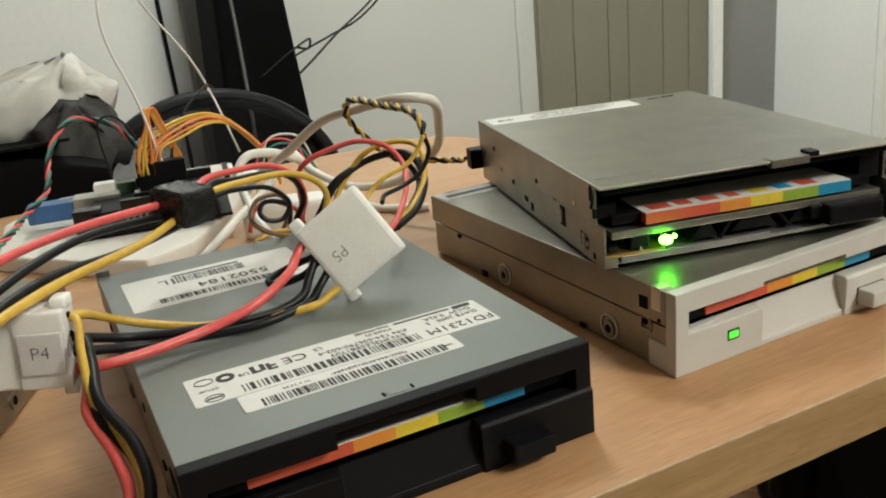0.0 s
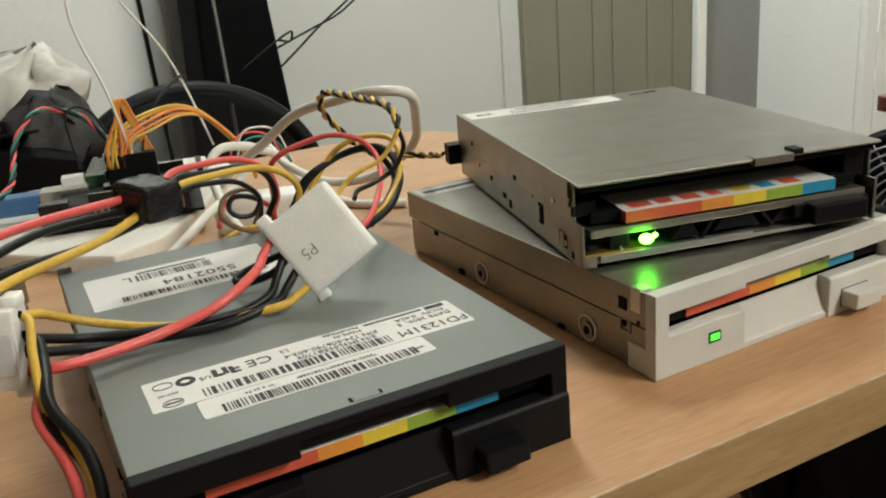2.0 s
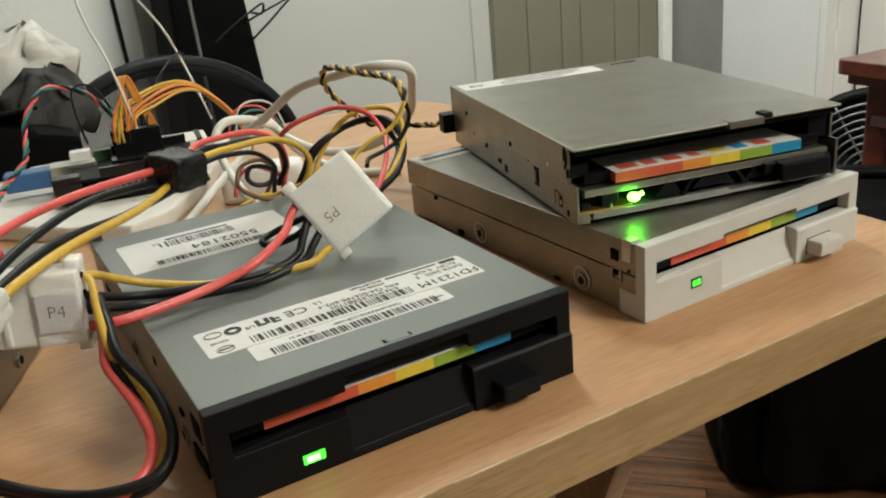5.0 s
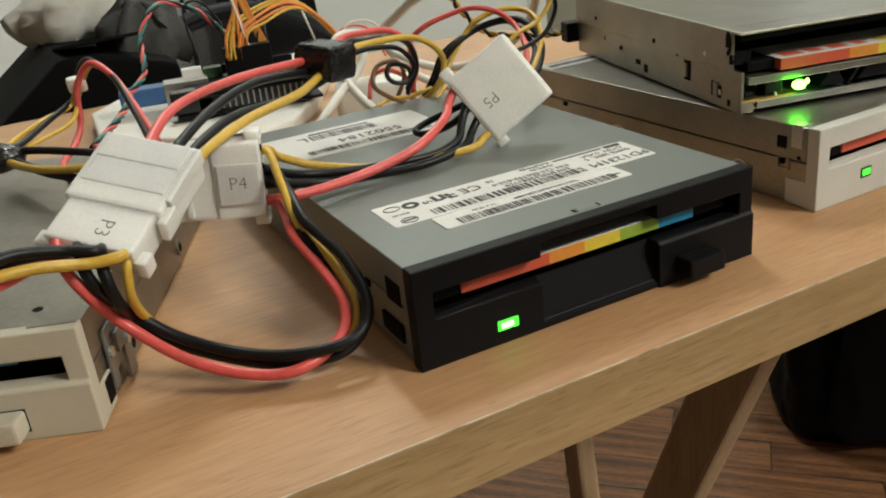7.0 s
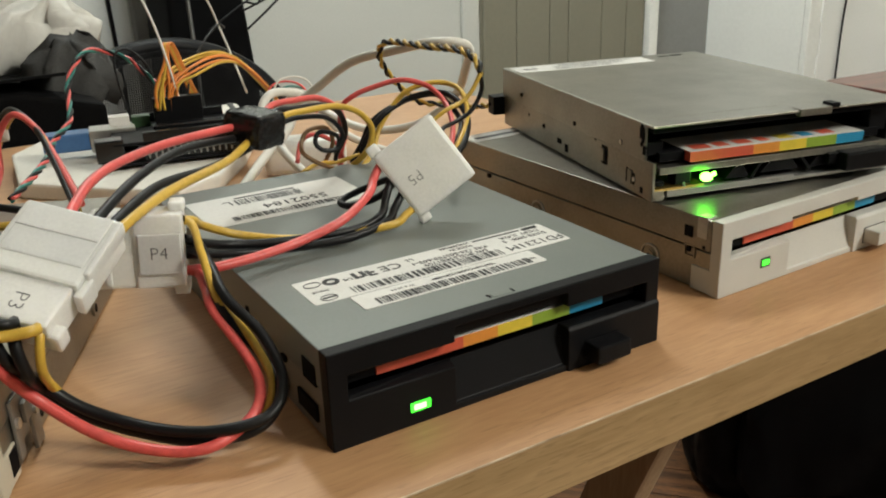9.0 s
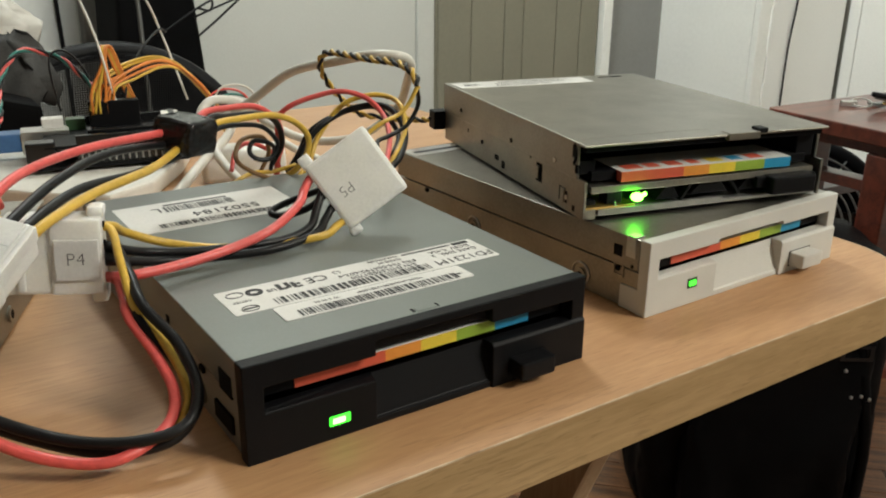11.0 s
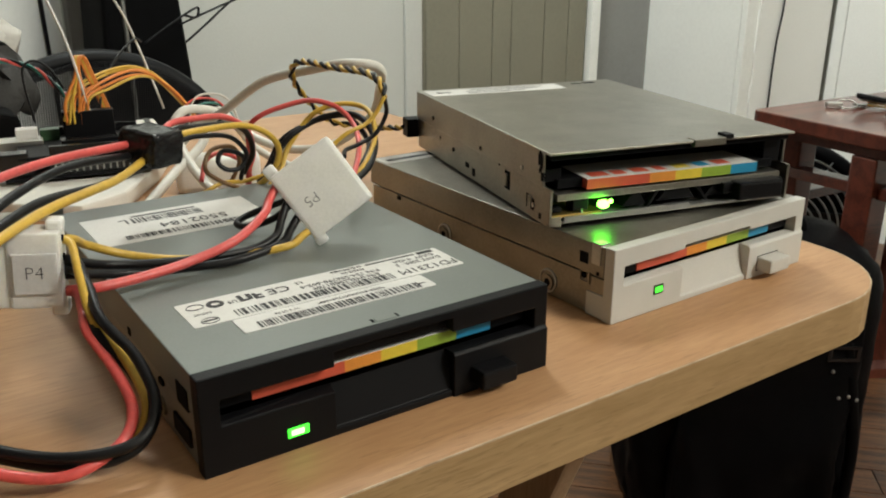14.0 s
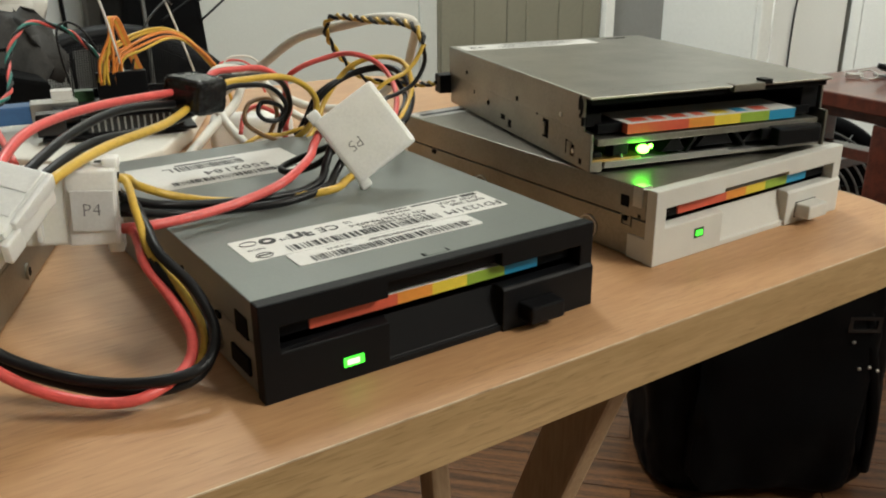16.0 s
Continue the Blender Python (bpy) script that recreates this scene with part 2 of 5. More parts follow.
def sweep(line, radius, bm=None, sides=8, closed=False):
    one = bm or bmesh.new()
    rings, side = [], None
    for i, p in enumerate(line):
        a = line[i - 1] if i or closed else p
        b = line[(i + 1) % len(line)] if i + 1 < len(line) or closed else p
        t = (b - a).normalized()
        if side is None:
            side = t.orthogonal().normalized()
        side = (side - t * side.dot(t)).normalized()
        up = t.cross(side)
        r = radius(i / max(1, len(line) - 1)) if callable(radius) else radius
        rings.append([one.verts.new(p + r * (math.cos(2 * math.pi * k / sides) * side + math.sin(2 * math.pi * k / sides) * up)) for k in range(sides)])
    pairs = list(zip(rings, rings[1:])) + ([(rings[-1], rings[0])] if closed else [])
    for r0, r1 in pairs:
        for k in range(sides):
            f = one.faces.new((r0[k], r0[(k + 1) % sides], r1[(k + 1) % sides], r1[k]))
            f.smooth = True
    if not closed:
        one.faces.new(rings[0][::-1])
        one.faces.new(rings[-1])
    return one


def smooth_line(points, steps=10):
    pts = [Vector(p) for p in points]
    out = []
    for i in range(len(pts) - 1):
        p0 = pts[i - 1] if i else pts[0] * 2 - pts[1]
        p1, p2 = pts[i], pts[i + 1]
        p3 = pts[i + 2] if i + 2 < len(pts) else p2 * 2 - p1
        for k in range(steps):
            s = k / steps
            out.append(0.5 * (2 * p1 + (p2 - p0) * s + (2 * p0 - 5 * p1 + 4 * p2 - p3) * s * s + (3 * p1 - p0 - 3 * p2 + p3) * s ** 3))
    return out + [pts[-1]]


def twisted(points, radius, which, count=2, pitch=0.012, steps=14):
    """One strand of a twisted pair along a smooth line."""
    line = smooth_line(points, steps)
    out, gone, side = [], 0.0, None
    for i, p in enumerate(line):
        t = (line[min(i + 1, len(line) - 1)] - line[max(i - 1, 0)]).normalized()
        if side is None:
            side = t.orthogonal().normalized()
        side = (side - t * side.dot(t)).normalized()
        up = t.cross(side)
        if i:
            gone += (p - line[i - 1]).length
        a = 2 * math.pi * (gone / pitch + which / count)
        out.append(p + radius * 1.02 * (math.cos(a) * side + math.sin(a) * up))
    return sweep(out, radius, None, 6)


def mesh_object(name, bm, mat, smooth=False):
    data = bpy.data.meshes.new(name)
    if smooth:
        for f in bm.faces:
            f.smooth = True
    bm.to_mesh(data)
    bm.free()
    if isinstance(mat, str):
        mat = M[mat]
    data.materials.append(mat)
    return new(name, data)


def thing(name, m, label, category, group="", kind=""):
    ob = new(name)
    ob.empty_display_size = 0.01
    ob.matrix_world = m
    return tagged(ob, label, category, group, kind)


def part(name, bm, mat, parent, label="", smooth=False):
    ob = mesh_object(name, bm, mat, smooth)
    ob.parent = parent
    if label:
        tagged(ob, label)
    return ob


def single(name, bm, mat, label, category, group="", kind="", smooth=False):
    return tagged(mesh_object(name, bm, mat, smooth), label, category, group, kind)


def text_bm(body, size, depth=0.00008, m=None, align="CENTER", thin=0.0):
    """Raised lettering in the built-in font."""
    data = bpy.data.curves.new("lettering", "FONT")
    data.offset = -thin
    data.body, data.size, data.extrude, data.align_x, data.align_y, data.resolution_u = body, size, depth, align, "CENTER", 2
    ob = bpy.data.objects.new("lettering", data)
    mesh = bpy.data.meshes.new_from_object(ob)
    one = bmesh.new()
    one.from_mesh(mesh)
    bpy.data.objects.remove(ob)
    bpy.data.curves.remove(data)
    bpy.data.meshes.remove(mesh)
    return joined(None, one, m)


TOP = 0.75  # the table's surface

# ---- room ----
def wall(name, x0, x1, y0, y1, z0, z1, mat, label, category="wall"):
    return single(name, box(x0, x1, y0, y1, z0, z1), mat, label, category, kind="structure")


XL, XR, YF, YB, ZC = -2.8, 2.45, -2.4, 1.75, 2.45
wall("floor", XL, XR, YF, YB, -0.1, 0.0, "floor", "worn brown wooden parquet floor", "floor")
wall("ceiling", XL, XR, YF, YB, ZC, ZC + 0.1, "ceiling", "plain white painted ceiling", "ceiling")
wall("wall_back", XL, XR, YB, YB + 0.12, 0, ZC, "wall", "off-white painted wall behind the table")
wall("wall_right", XR, XR + 0.12, YF, YB, 0, ZC, "wall", "off-white panelled wall with seams")
# out of view; its dark colour is added to dim the drives' steel sides
wall("wall_left", XL - 0.12, XL, YF, YB, 0, ZC, "wall_dim_beige", "unseen wall in darkened beige that dims reflections")
wall("wall_front", XL, XR, YF - 0.12, YF, 0, ZC, "wall", "plain off-white painted wall")

# ---- table ----
def rounded_rect(x0, x1, y0, y1, r, n=8):
    out = []
    for cx, cy, a0 in ((x1 - r, y0 + r, -90), (x1 - r, y1 - r, 0), (x0 + r, y1 - r, 90), (x0 + r, y0 + r, 180)):
        for k in range(n + 1):
            a = radians(a0 + 90 * k / n)
            out.append((cx + r * math.cos(a), cy + r * math.sin(a)))
    return out


table = thing("folding_table", pose(0, 0, 0), "beech-laminate folding table with rounded corners and crossed wooden legs", "table")
TX0, TX1, TY0, TY1 = -0.62, 0.262, -0.0235, 0.385
part("tabletop", prism(rounded_rect(TX0 + 0.0006, TX1 - 0.0006, TY0 + 0.0006, TY1 - 0.0006, 0.0405), TOP - 0.0158, TOP), "table_top", table, "warm beech-coloured laminate top")


def ring(outer, inner, z0, z1):
    """A band between two outlines of equal count."""
    one = bmesh.new()
    loops = [[one.verts.new((x, y, z)) for x, y in line] for line, z in ((outer, z0), (outer, z1), (inner, z1), (inner, z0))]
    n = len(outer)
    for a, b in zip(loops, loops[1:] + loops[:1]):
        for k in range(n):
            one.faces.new((a[k], a[(k + 1) % n], b[(k + 1) % n], b[k]))
    bmesh.ops.recalc_face_normals(one, faces=one.faces[:])
    return one


part("edge_band", ring(rounded_rect(TX0, TX1, TY0, TY1, 0.041), rounded_rect(TX0 + 0.001, TX1 - 0.001, TY0 + 0.001, TY1 - 0.001, 0.04), TOP - 0.0162, TOP - 0.0004), "table_edge", table, "darker wood-grain edge band")
part("edge_line", ring(rounded_rect(TX0 + 0.0001, TX1 - 0.0001, TY0 + 0.0001, TY1 - 0.0001, 0.041), rounded_rect(TX0 + 0.0005, TX1 - 0.0005, TY0 + 0.0005, TY1 - 0.0005, 0.0407), TOP - 0.0003, TOP + 0.00005), "pale_edge", table, "pale worn line along the edge")
part("underlay", prism(rounded_rect(TX0 + 0.02, TX1 - 0.02, TY0 + 0.02, TY1 - 0.02, 0.03), TOP - 0.0185, TOP - 0.0159), "leg_wood", table)


def board(a, b, width, thick, mat, parent, name, across=(1, 0, 0)):
    """A straight board from a to b; width runs square to across."""
    a, b = Vector(a), Vector(b)
    t = (b - a).normalized()
    s = Vector(across)
    s = (s - t * s.dot(t)).normalized()
    w = t.cross(s)
    m = Matrix((( s.x, w.x, t.x, 0), (s.y, w.y, t.y, 0), (s.z, w.z, t.z, 0), (0, 0, 0, 1)))
    m.translation = (a + b) / 2
    return part(name, box(-thick / 2, thick / 2, -width / 2, width / 2, -(b - a).length / 2, (b - a).length / 2, 0.002, m=m), mat, parent)


board((0.1605, 0.0335, TOP - 0.019), (0.1605, 0.3227, 0.008), 0.025, 0.011, "leg_wood", table, "leg")
board((0.1455, 0.172, TOP - 0.019), (0.1455, 0.080, 0.008), 0.014, 0.011, "leg_wood", table, "leg")
board((-0.52, 0.005, TOP - 0.019), (-0.52, 0.375, 0.0), 0.045, 0.018, "leg_wood", table, "leg")
board((-0.55, 0.355, TOP - 0.019), (-0.55, -0.015, 0.0), 0.045, 0.018, "leg_wood", table, "leg")

# ---- floppy drives ----
W, H = 0.1016, 0.0254
OLD = "floppy drives on the table"


# a black block on the plate stands in for an opening's dark inside
def hole(x0, x1, y0, y1, z0, z1, parent, name="opening"):
    return part(name, box(x0, x1, y0, y1, z0, z1), "recess_shade", parent)


def screw(parent, x, y, z, radius=0.0026, name="screw"):
    m = Matrix.Translation((x, y, z)) @ Matrix.Rotation(radians(90), 4, "Y")
    s = part(name, disc(radius, 0.0008, m), "steel", parent, smooth=False)
    part("screw_recess", disc(radius * 0.55, 0.0010, m, None, 12), "recess_shade", s)
    return s


def shell(xs, ys, zs, solid, bevel=0.0, shift=None):
    """One closed skin round the filled cells of a grid; shift may move its corners before the edges are eased."""
    bm, made = bmesh.new(), {}
    counts = (len(xs) - 1, len(ys) - 1, len(zs) - 1)

    def full(i, j, k):
        if not (0 <= i < counts[0] and 0 <= j < counts[1] and 0 <= k < counts[2]):
            return False
        return solid((xs[i] + xs[i + 1]) / 2, (ys[j] + ys[j + 1]) / 2, (zs[k] + zs[k + 1]) / 2)

    def corner(i, j, k):
        if (i, j, k) not in made:
            p = (xs[i], ys[j], zs[k])
            made[i, j, k] = bm.verts.new(shift(*p) if shift else p)
        return made[i, j, k]

    sides = (((1, 0, 0), ((1, 0, 0), (1, 1, 0), (1, 1, 1), (1, 0, 1))), ((-1, 0, 0), ((0, 0, 0), (0, 0, 1), (0, 1, 1), (0, 1, 0))),
             ((0, 1, 0), ((0, 1, 0), (0, 1, 1), (1, 1, 1), (1, 1, 0))), ((0, -1, 0), ((0, 0, 0), (1, 0, 0), (1, 0, 1), (0, 0, 1))),
             ((0, 0, 1), ((0, 0, 1), (1, 0, 1), (1, 1, 1), (0, 1, 1))), ((0, 0, -1), ((0, 0, 0), (0, 1, 0), (1, 1, 0), (1, 0, 0))))
    for i in range(counts[0]):
        for j in range(counts[1]):
            for k in range(counts[2]):
                if full(i, j, k):
                    for (a, b, c), quad in sides:
                        if not full(i + a, j + b, k + c):
                            bm.faces.new([corner(i + u, j + v, k + w) for u, v, w in quad])
    bmesh.ops.dissolve_limit(bm, angle_limit=0.01, verts=bm.verts[:], edges=bm.edges[:])
    if bevel:
        sharp = [e for e in bm.edges if len(e.link_faces) == 2 and e.calc_face_angle(0) > 0.5]
        bmesh.ops.bevel(bm, geom=sharp, offset=bevel, segments=2, affect="EDGES", profile=0.5, clamp_overlap=True)
    return bm


def bezel_bm(deep, wrap, notch):
    """A front panel with its disk slot, the notch over it, the leaning finger recess and the raised button bay."""
    xs, ys, zs = (0, 0.005, 0.034, 0.069, 0.097, W), (-0.0008, 0, 0.0012, 0.0032, deep), (0, 0.002, 0.013, 0.019, notch, H)

    def solid(x, y, z):
        if y < 0:
            return x > 0.069 and z < 0.013
        if 0.005 < x < 0.097 and 0.013 < z < 0.019:
            return False
        if 0.034 < x < 0.069 and 0.002 < z < 0.013:
            return y > 0.0012
        if 0.034 < x < 0.069 and 0.019 < z < notch:
            return y > 0.0032
        return True

    def shift(x, y, z):
        if 0.034 <= x <= 0.069 and y == 0.0012:
            y = 0.0007 if z == 0.002 else 0.0040 if z == 0.013 else y
        elif z == 0.013 and ((y == 0 and 0.005 <= x <= 0.034) or y == -0.0008):
            z = 0.0124 if y == 0 else 0.0122
        return x, y, z

    bm = shell(xs, ys, zs, solid, 0.0004, shift)
    if wrap:
        box(0, 0.002, deep - 0.0004, 0.0115, 0.0004, 0.0085, 0.0003, bm)
        box(W - 0.002, W, deep - 0.0004, 0.0115, 0.0004, 0.0085, 0.0003, bm)
    return bm


def floppy_drive(m, plastic, cover, chassis, length, label, lamp="led_on", group=OLD, lit=True):
    d = thing("floppy_drive", m, label, "floppy drive", group)
    deep = 0.0042
    b = part("bezel", bezel_bm(deep, plastic != "black_plastic", 0.0230 if plastic == "black_plastic" else 0.0204), plastic, d)
    # button with eased edges, in its slot
    part("button_gap", box(0.0742, 0.0865, -0.00085, 0.0, 0.0023, 0.0081), "recess_shade", b)
    bm = box(0.0745, 0.0862, -0.0066, 0.002, 0.0026, 0.0078, 0.0008)
    part("eject_button", bm, plastic, b)
    if plastic == "ivory_plastic":
        part("lamp_window", box(0.0196, 0.0242, -0.0002, 0.001, 0.0058, 0.0092, 0.0001), "pcb_green", b, "dark green lamp window")
        part("indicator_lamp", box(0.0203, 0.0235, -0.0004, 0.001, 0.0066, 0.0084, 0.0001), lamp, b, "lit green lamp")
    elif lit:
        part("indicator_lamp", box(0.0208, 0.0264, -0.0003, 0.001, 0.0038, 0.0063, 0.0002), lamp, b, "lit green lamp window")
        part("lamp_core", box(0.0216, 0.0250, -0.0005, 0.001, 0.0043, 0.0058, 0.0002), "led_core", b, "bright lamp core")
    # inside of the slot, its shade put in as a black sheet
    hole(0.0030, 0.0990, 0.0124, 0.0130, 0.0060, 0.0236, d, "slot_shade_back")
    # cover plate with folded sides
    bm = shell((0.0002, 0.0010, W - 0.0010, W - 0.0002), (deep + 0.0002, length), (0.0145, H - 0.0012, H - 0.0003), lambda x, y, z: z > H - 0.0012 or not 0.001 < x < W - 0.001, 0.0003)
    part("cover", bm, cover, d)
    # chassis tray
    bm = shell((0.0006, 0.0016, W - 0.0016, W - 0.0006), (deep - 0.0002, length - 0.003, length - 0.0012), (0.0006, 0.0016, 0.0139), lambda x, y, z: z < 0.0016 or y > length - 0.003 or not 0.0016 < x < W - 0.0016, 0.0002)
    part("chassis", bm, chassis, d)
    # black sheets inside both sides, so that the seam looks shaded
    part("inner_side", box(0.0017, 0.0022, deep + 0.002, length - 0.004, 0.0017, H - 0.0014), "recess_shade", d)
    part("inner_side", box(W - 0.0022, W - 0.0017, deep + 0.002, length - 0.004, 0.0017, H - 0.0014), "recess_shade", d)
    part("underside", box(0.004, W - 0.004, deep + 0.002, length - 0.004, 0.0, 0.0012), "black_plastic", d)
    for y, z in ((0.030, 0.0052), (0.091, 0.0056)):
        screw(d, 0.0002, y, z)
        screw(d, W - 0.0002, y, z)
    return d


def floppy_disk(m, x0, label, stripes, out=0.0):
    k = thing("floppy_disk", m, label, "floppy disk", "floppy disks in the drives")
    part("shell", box(x0, x0 + 0.090, 0.0048 - out, 0.0122, 0.0146, 0.0178, 0.0003), "disk_black", k)
    for n, a, b in stripes:
        part("label_stripe", box(a, b, 0.0043 - out, 0.0050 - out, 0.0148, 0.01795), STRIPE[n], k)
    part("label_top", box(stripes[0][1], stripes[-1][2], 0.0044 - out, 0.0120, 0.01790, 0.01800), "label_paper", k)
    return k


COLOURS = (("red", 0.0140, 0.0385), ("orange", 0.0385, 0.0490), ("yellow", 0.0490, 0.0600), ("green", 0.0600, 0.0725), ("blue", 0.0725, 0.0840))
AT_BLACK = pose(0, 0, TOP)
AT_WHITE = pose(0.1368, 0.0088, TOP, 0, 0, 1.2)
AT_OPEN = pose(0.1335, 0.0375, TOP + H + 0.0002, 0, 0, -13.5)
AT_BEIGE = pose(-0.0672, 0.0232, TOP, 0, 0, -23) @ pose(-W, 0, 0)

black_drive = floppy_drive(AT_BLACK, "black_plastic", "paint_grey", "steel_dark", 0.1465, "black-fronted floppy drive with grey steel cover and white labels")
floppy_disk(AT_BLACK, 0.006, "black floppy disk with a rainbow-striped label, inside the black-fronted drive", COLOURS, 0.0008)
white_drive = floppy_drive(AT_WHITE, "ivory_plastic", "steel", "steel", 0.1465, "ivory-fronted bare steel floppy drive under the open drive")
floppy_disk(AT_WHITE, 0.006, "black floppy disk with a rainbow-striped label, inside the ivory-fronted drive", COLOURS, 0.0014)
beige_drive = floppy_drive(AT_BEIGE, "beige_plastic", "steel", "steel", 0.1465, "yellowed beige floppy drive in bare steel with a disk inside", "beige_plastic", lit=False)


floppy_disk(AT_BEIGE, 0.004, "black floppy disk with a blue label, deep inside the beige drive", (("blue", 0.0140, 0.0840),), -0.0030)


# ---- labels on the black-fronted drive ----
def bars(x0, x1, y0, y1, z, seed, thin=0.00022, fill=0.72):
    """A strip of upright bars of uneven width."""
    rng = random.Random(seed)
    bm, x = bmesh.new(), x0
    while x < x1:
        w = thin * rng.choice((1, 1, 2, 3))
        vs = [bm.verts.new(p) for p in ((x, y0, z), (min(x + w, x1), y0, z), (min(x + w, x1), y1, z), (x, y1, z))]
        bm.faces.new(vs)
        x += w + thin * rng.choice((1, 1, 2, 2, 3)) * 0.5 / fill
    return bm


def bar_part(bm, mat, parent):
    return tagged(part("barcode", bm, mat, parent), kind="stuff")


def flipped(x, y, z):
    return Matrix.Translation((x, y, z)) @ Matrix.Rotation(math.pi, 4, "Z")


ZL = H - 0.0003
lab = part("rating_label", prism(rounded_rect(0.0095, 0.0920, 0.0270, 0.0435, 0.0006, 2), ZL, ZL + 0.00012), "label_paper", black_drive, "white printed rating label")
zt = ZL + 0.0002
for text, x, y, size in (("FD1231M", 0.0815, 0.0308, 0.0050), ("DATE 2005.  5", 0.0815, 0.0362, 0.0026), ("DC5V  0.42A", 0.0815, 0.0390, 0.0026), ("P/N 134-506790-603-4", 0.0555, 0.0366, 0.0027),
                         ("S/N JM3L55EB1709", 0.0560, 0.0340, 0.0027), ("MADE IN", 0.0610, 0.0396, 0.0019), ("PHILIPPINES", 0.0600, 0.0420, 0.0019), ("L2", 0.0440, 0.0400, 0.0024), ("US", 0.0236, 0.0378, 0.0024), ("CE", 0.0372, 0.0388, 0.0056), ("D33105", 0.0142, 0.0345, 0.0015)):
    part("lettering", text_bm(text, size, 0.00003, flipped(x, y, zt)), "ink", lab)
part("maker_mark", box(0.0845, 0.0900, 0.0408, 0.0426, ZL, zt + 0.00003), "ink", lab)
part("maker_line", box(0.0665, 0.0835, 0.0414, 0.0423, ZL, zt + 0.00003), "ink_grey", lab)
for x0, x1, y0, y1 in ((0.0256, 0.0268, 0.0366, 0.0408), (0.0281, 0.0293, 0.0370, 0.0408), (0.0268, 0.0281, 0.0366, 0.0377), (0.0297, 0.0308, 0.0362, 0.0402), (0.0308, 0.0322, 0.0362, 0.0371), (0.0308, 0.0322, 0.0381, 0.0390)):
    part("approval_mark", box(x0, x1, y0, y1, ZL, zt + 0.00003), "ink", lab)
part("approval_mark", ring([(0.0192 + 0.0024 * math.cos(k * 0.3927), 0.0390 + 0.0024 * math.sin(k * 0.3927)) for k in range(16)], [(0.0192 + 0.0012 * math.cos(k * 0.3927), 0.0390 + 0.0009 * math.sin(k * 0.3927)) for k in range(16)], ZL, zt + 0.00003), "ink", lab)
for x, y, r in ((0.0139, 0.0395, 0.0021), (0.0145, 0.0296, 0.0021)):
    part("approval_mark", tube([(x + r * math.cos(a) * 1.1, y + r * 0.8 * math.sin(a), zt) for a in [2 * math.pi * k / 12 for k in range(12)]], 0.00014, None, 4, 2, True), "ink_grey", lab)
part("approval_mark", tube([(0.0127, 0.0296, zt), (0.0164, 0.0296, zt)], 0.00025, None, 4, 1), "ink_grey", lab)
bar_part(bars(0.0215, 0.0690, 0.0282, 0.0324, zt, 3, 0.00036), "ink", lab)
lab = part("serial_label", prism(rounded_rect(0.0188, 0.0757, 0.0174, 0.0264, 0.0008, 3), ZL, ZL + 0.00022), "label_paper", black_drive, "white barcode sticker")
bar_part(bars(0.0235, 0.0715, 0.0180, 0.0220, ZL + 0.0003, 5, 0.00034), "ink", lab)
for text, x, y, size in (("*5502184AAK00122B1088*", 0.0520, 0.0240, 0.0018), ("W 6 20 04", 0.0330, 0.0240, 0.0016), ("X00", 0.0725, 0.0206, 0.0014)):
    part("lettering", text_bm(text, size, 0.00003, flipped(x, y, ZL + 0.0003)), "ink", lab)
lab = part("inventory_label", prism(rounded_rect(0.0062, 0.0640, 0.1010, 0.1320, 0.0006, 2), ZL, ZL + 0.00012), "label_paper", black_drive, "white inventory barcode label")
bar_part(bars(0.0150, 0.0600, 0.1040, 0.1082, zt, 7, 0.00032), "ink", lab)
bar_part(bars(0.0215, 0.0460, 0.1200, 0.1262, zt, 9, 0.00030), "ink_grey", lab)
part("lettering", text_bm("5502184", 0.0068, 0.00003, flipped(0.0400, 0.1138, zt)), "ink", lab)
part("lettering", text_bm("L", 0.0068, 0.00003, flipped(0.0190, 0.1235, zt)), "ink_grey", lab)
part("print_line", box(0.0225, 0.0450, 0.1275, 0.1287, ZL, zt + 0.00003), "ink_grey", lab)
# cover catches, side cut-outs and the bent tab at the back
part("catch", box(0.0492, 0.0552, 0.0052, 0.0075, H - 0.0006, H - 0.0001, 0.0001), "paint_grey", black_drive)
for x in (0.0484, 0.0556):
    hole(x - 0.0004, x + 0.0004, 0.0055, 0.0075, H - 0.0005, H - 0.00022, black_drive, "catch_slot")
part("earth_tab", box(0.0, 0.0045, 0.1462, 0.1468, H - 0.004, H + 0.0016, 0.0002), "steel_dark", black_drive)
for y0, y1, z0, z1 in ((0.0075, 0.0150, 0.0140, 0.0195), (0.0085, 0.0200, 0.0040, 0.0085), (0.0270, 0.0300, 0.0120, 0.0135), (0.0530, 0.0550, 0.0155, 0.0175), (0.0900, 0.0915, 0.0165, 0.0180), (0.1240, 0.1290, 0.0130, 0.0150)):
    hole(-0.0001, 0.0012, y0, y1, z0, z1, black_drive, "side_opening")

# ---- ivory-fronted drive: side details and rear label ----
for y0, y1, z0, z1 in ((0.0118, 0.0152, 0.0175, 0.0212), (0.0125, 0.0140, 0.0125, 0.0140), (0.0065, 0.0075, 0.0150, 0.0160), (0.0420, 0.0450, 0.0010, 0.0022), (0.1040, 0.1075, 0.0010, 0.0030), (0.1230, 0.1250, 0.0120, 0.0135)):
    hole(-0.0001, 0.0012, y0, y1, z0, z1, white_drive, "side_opening")
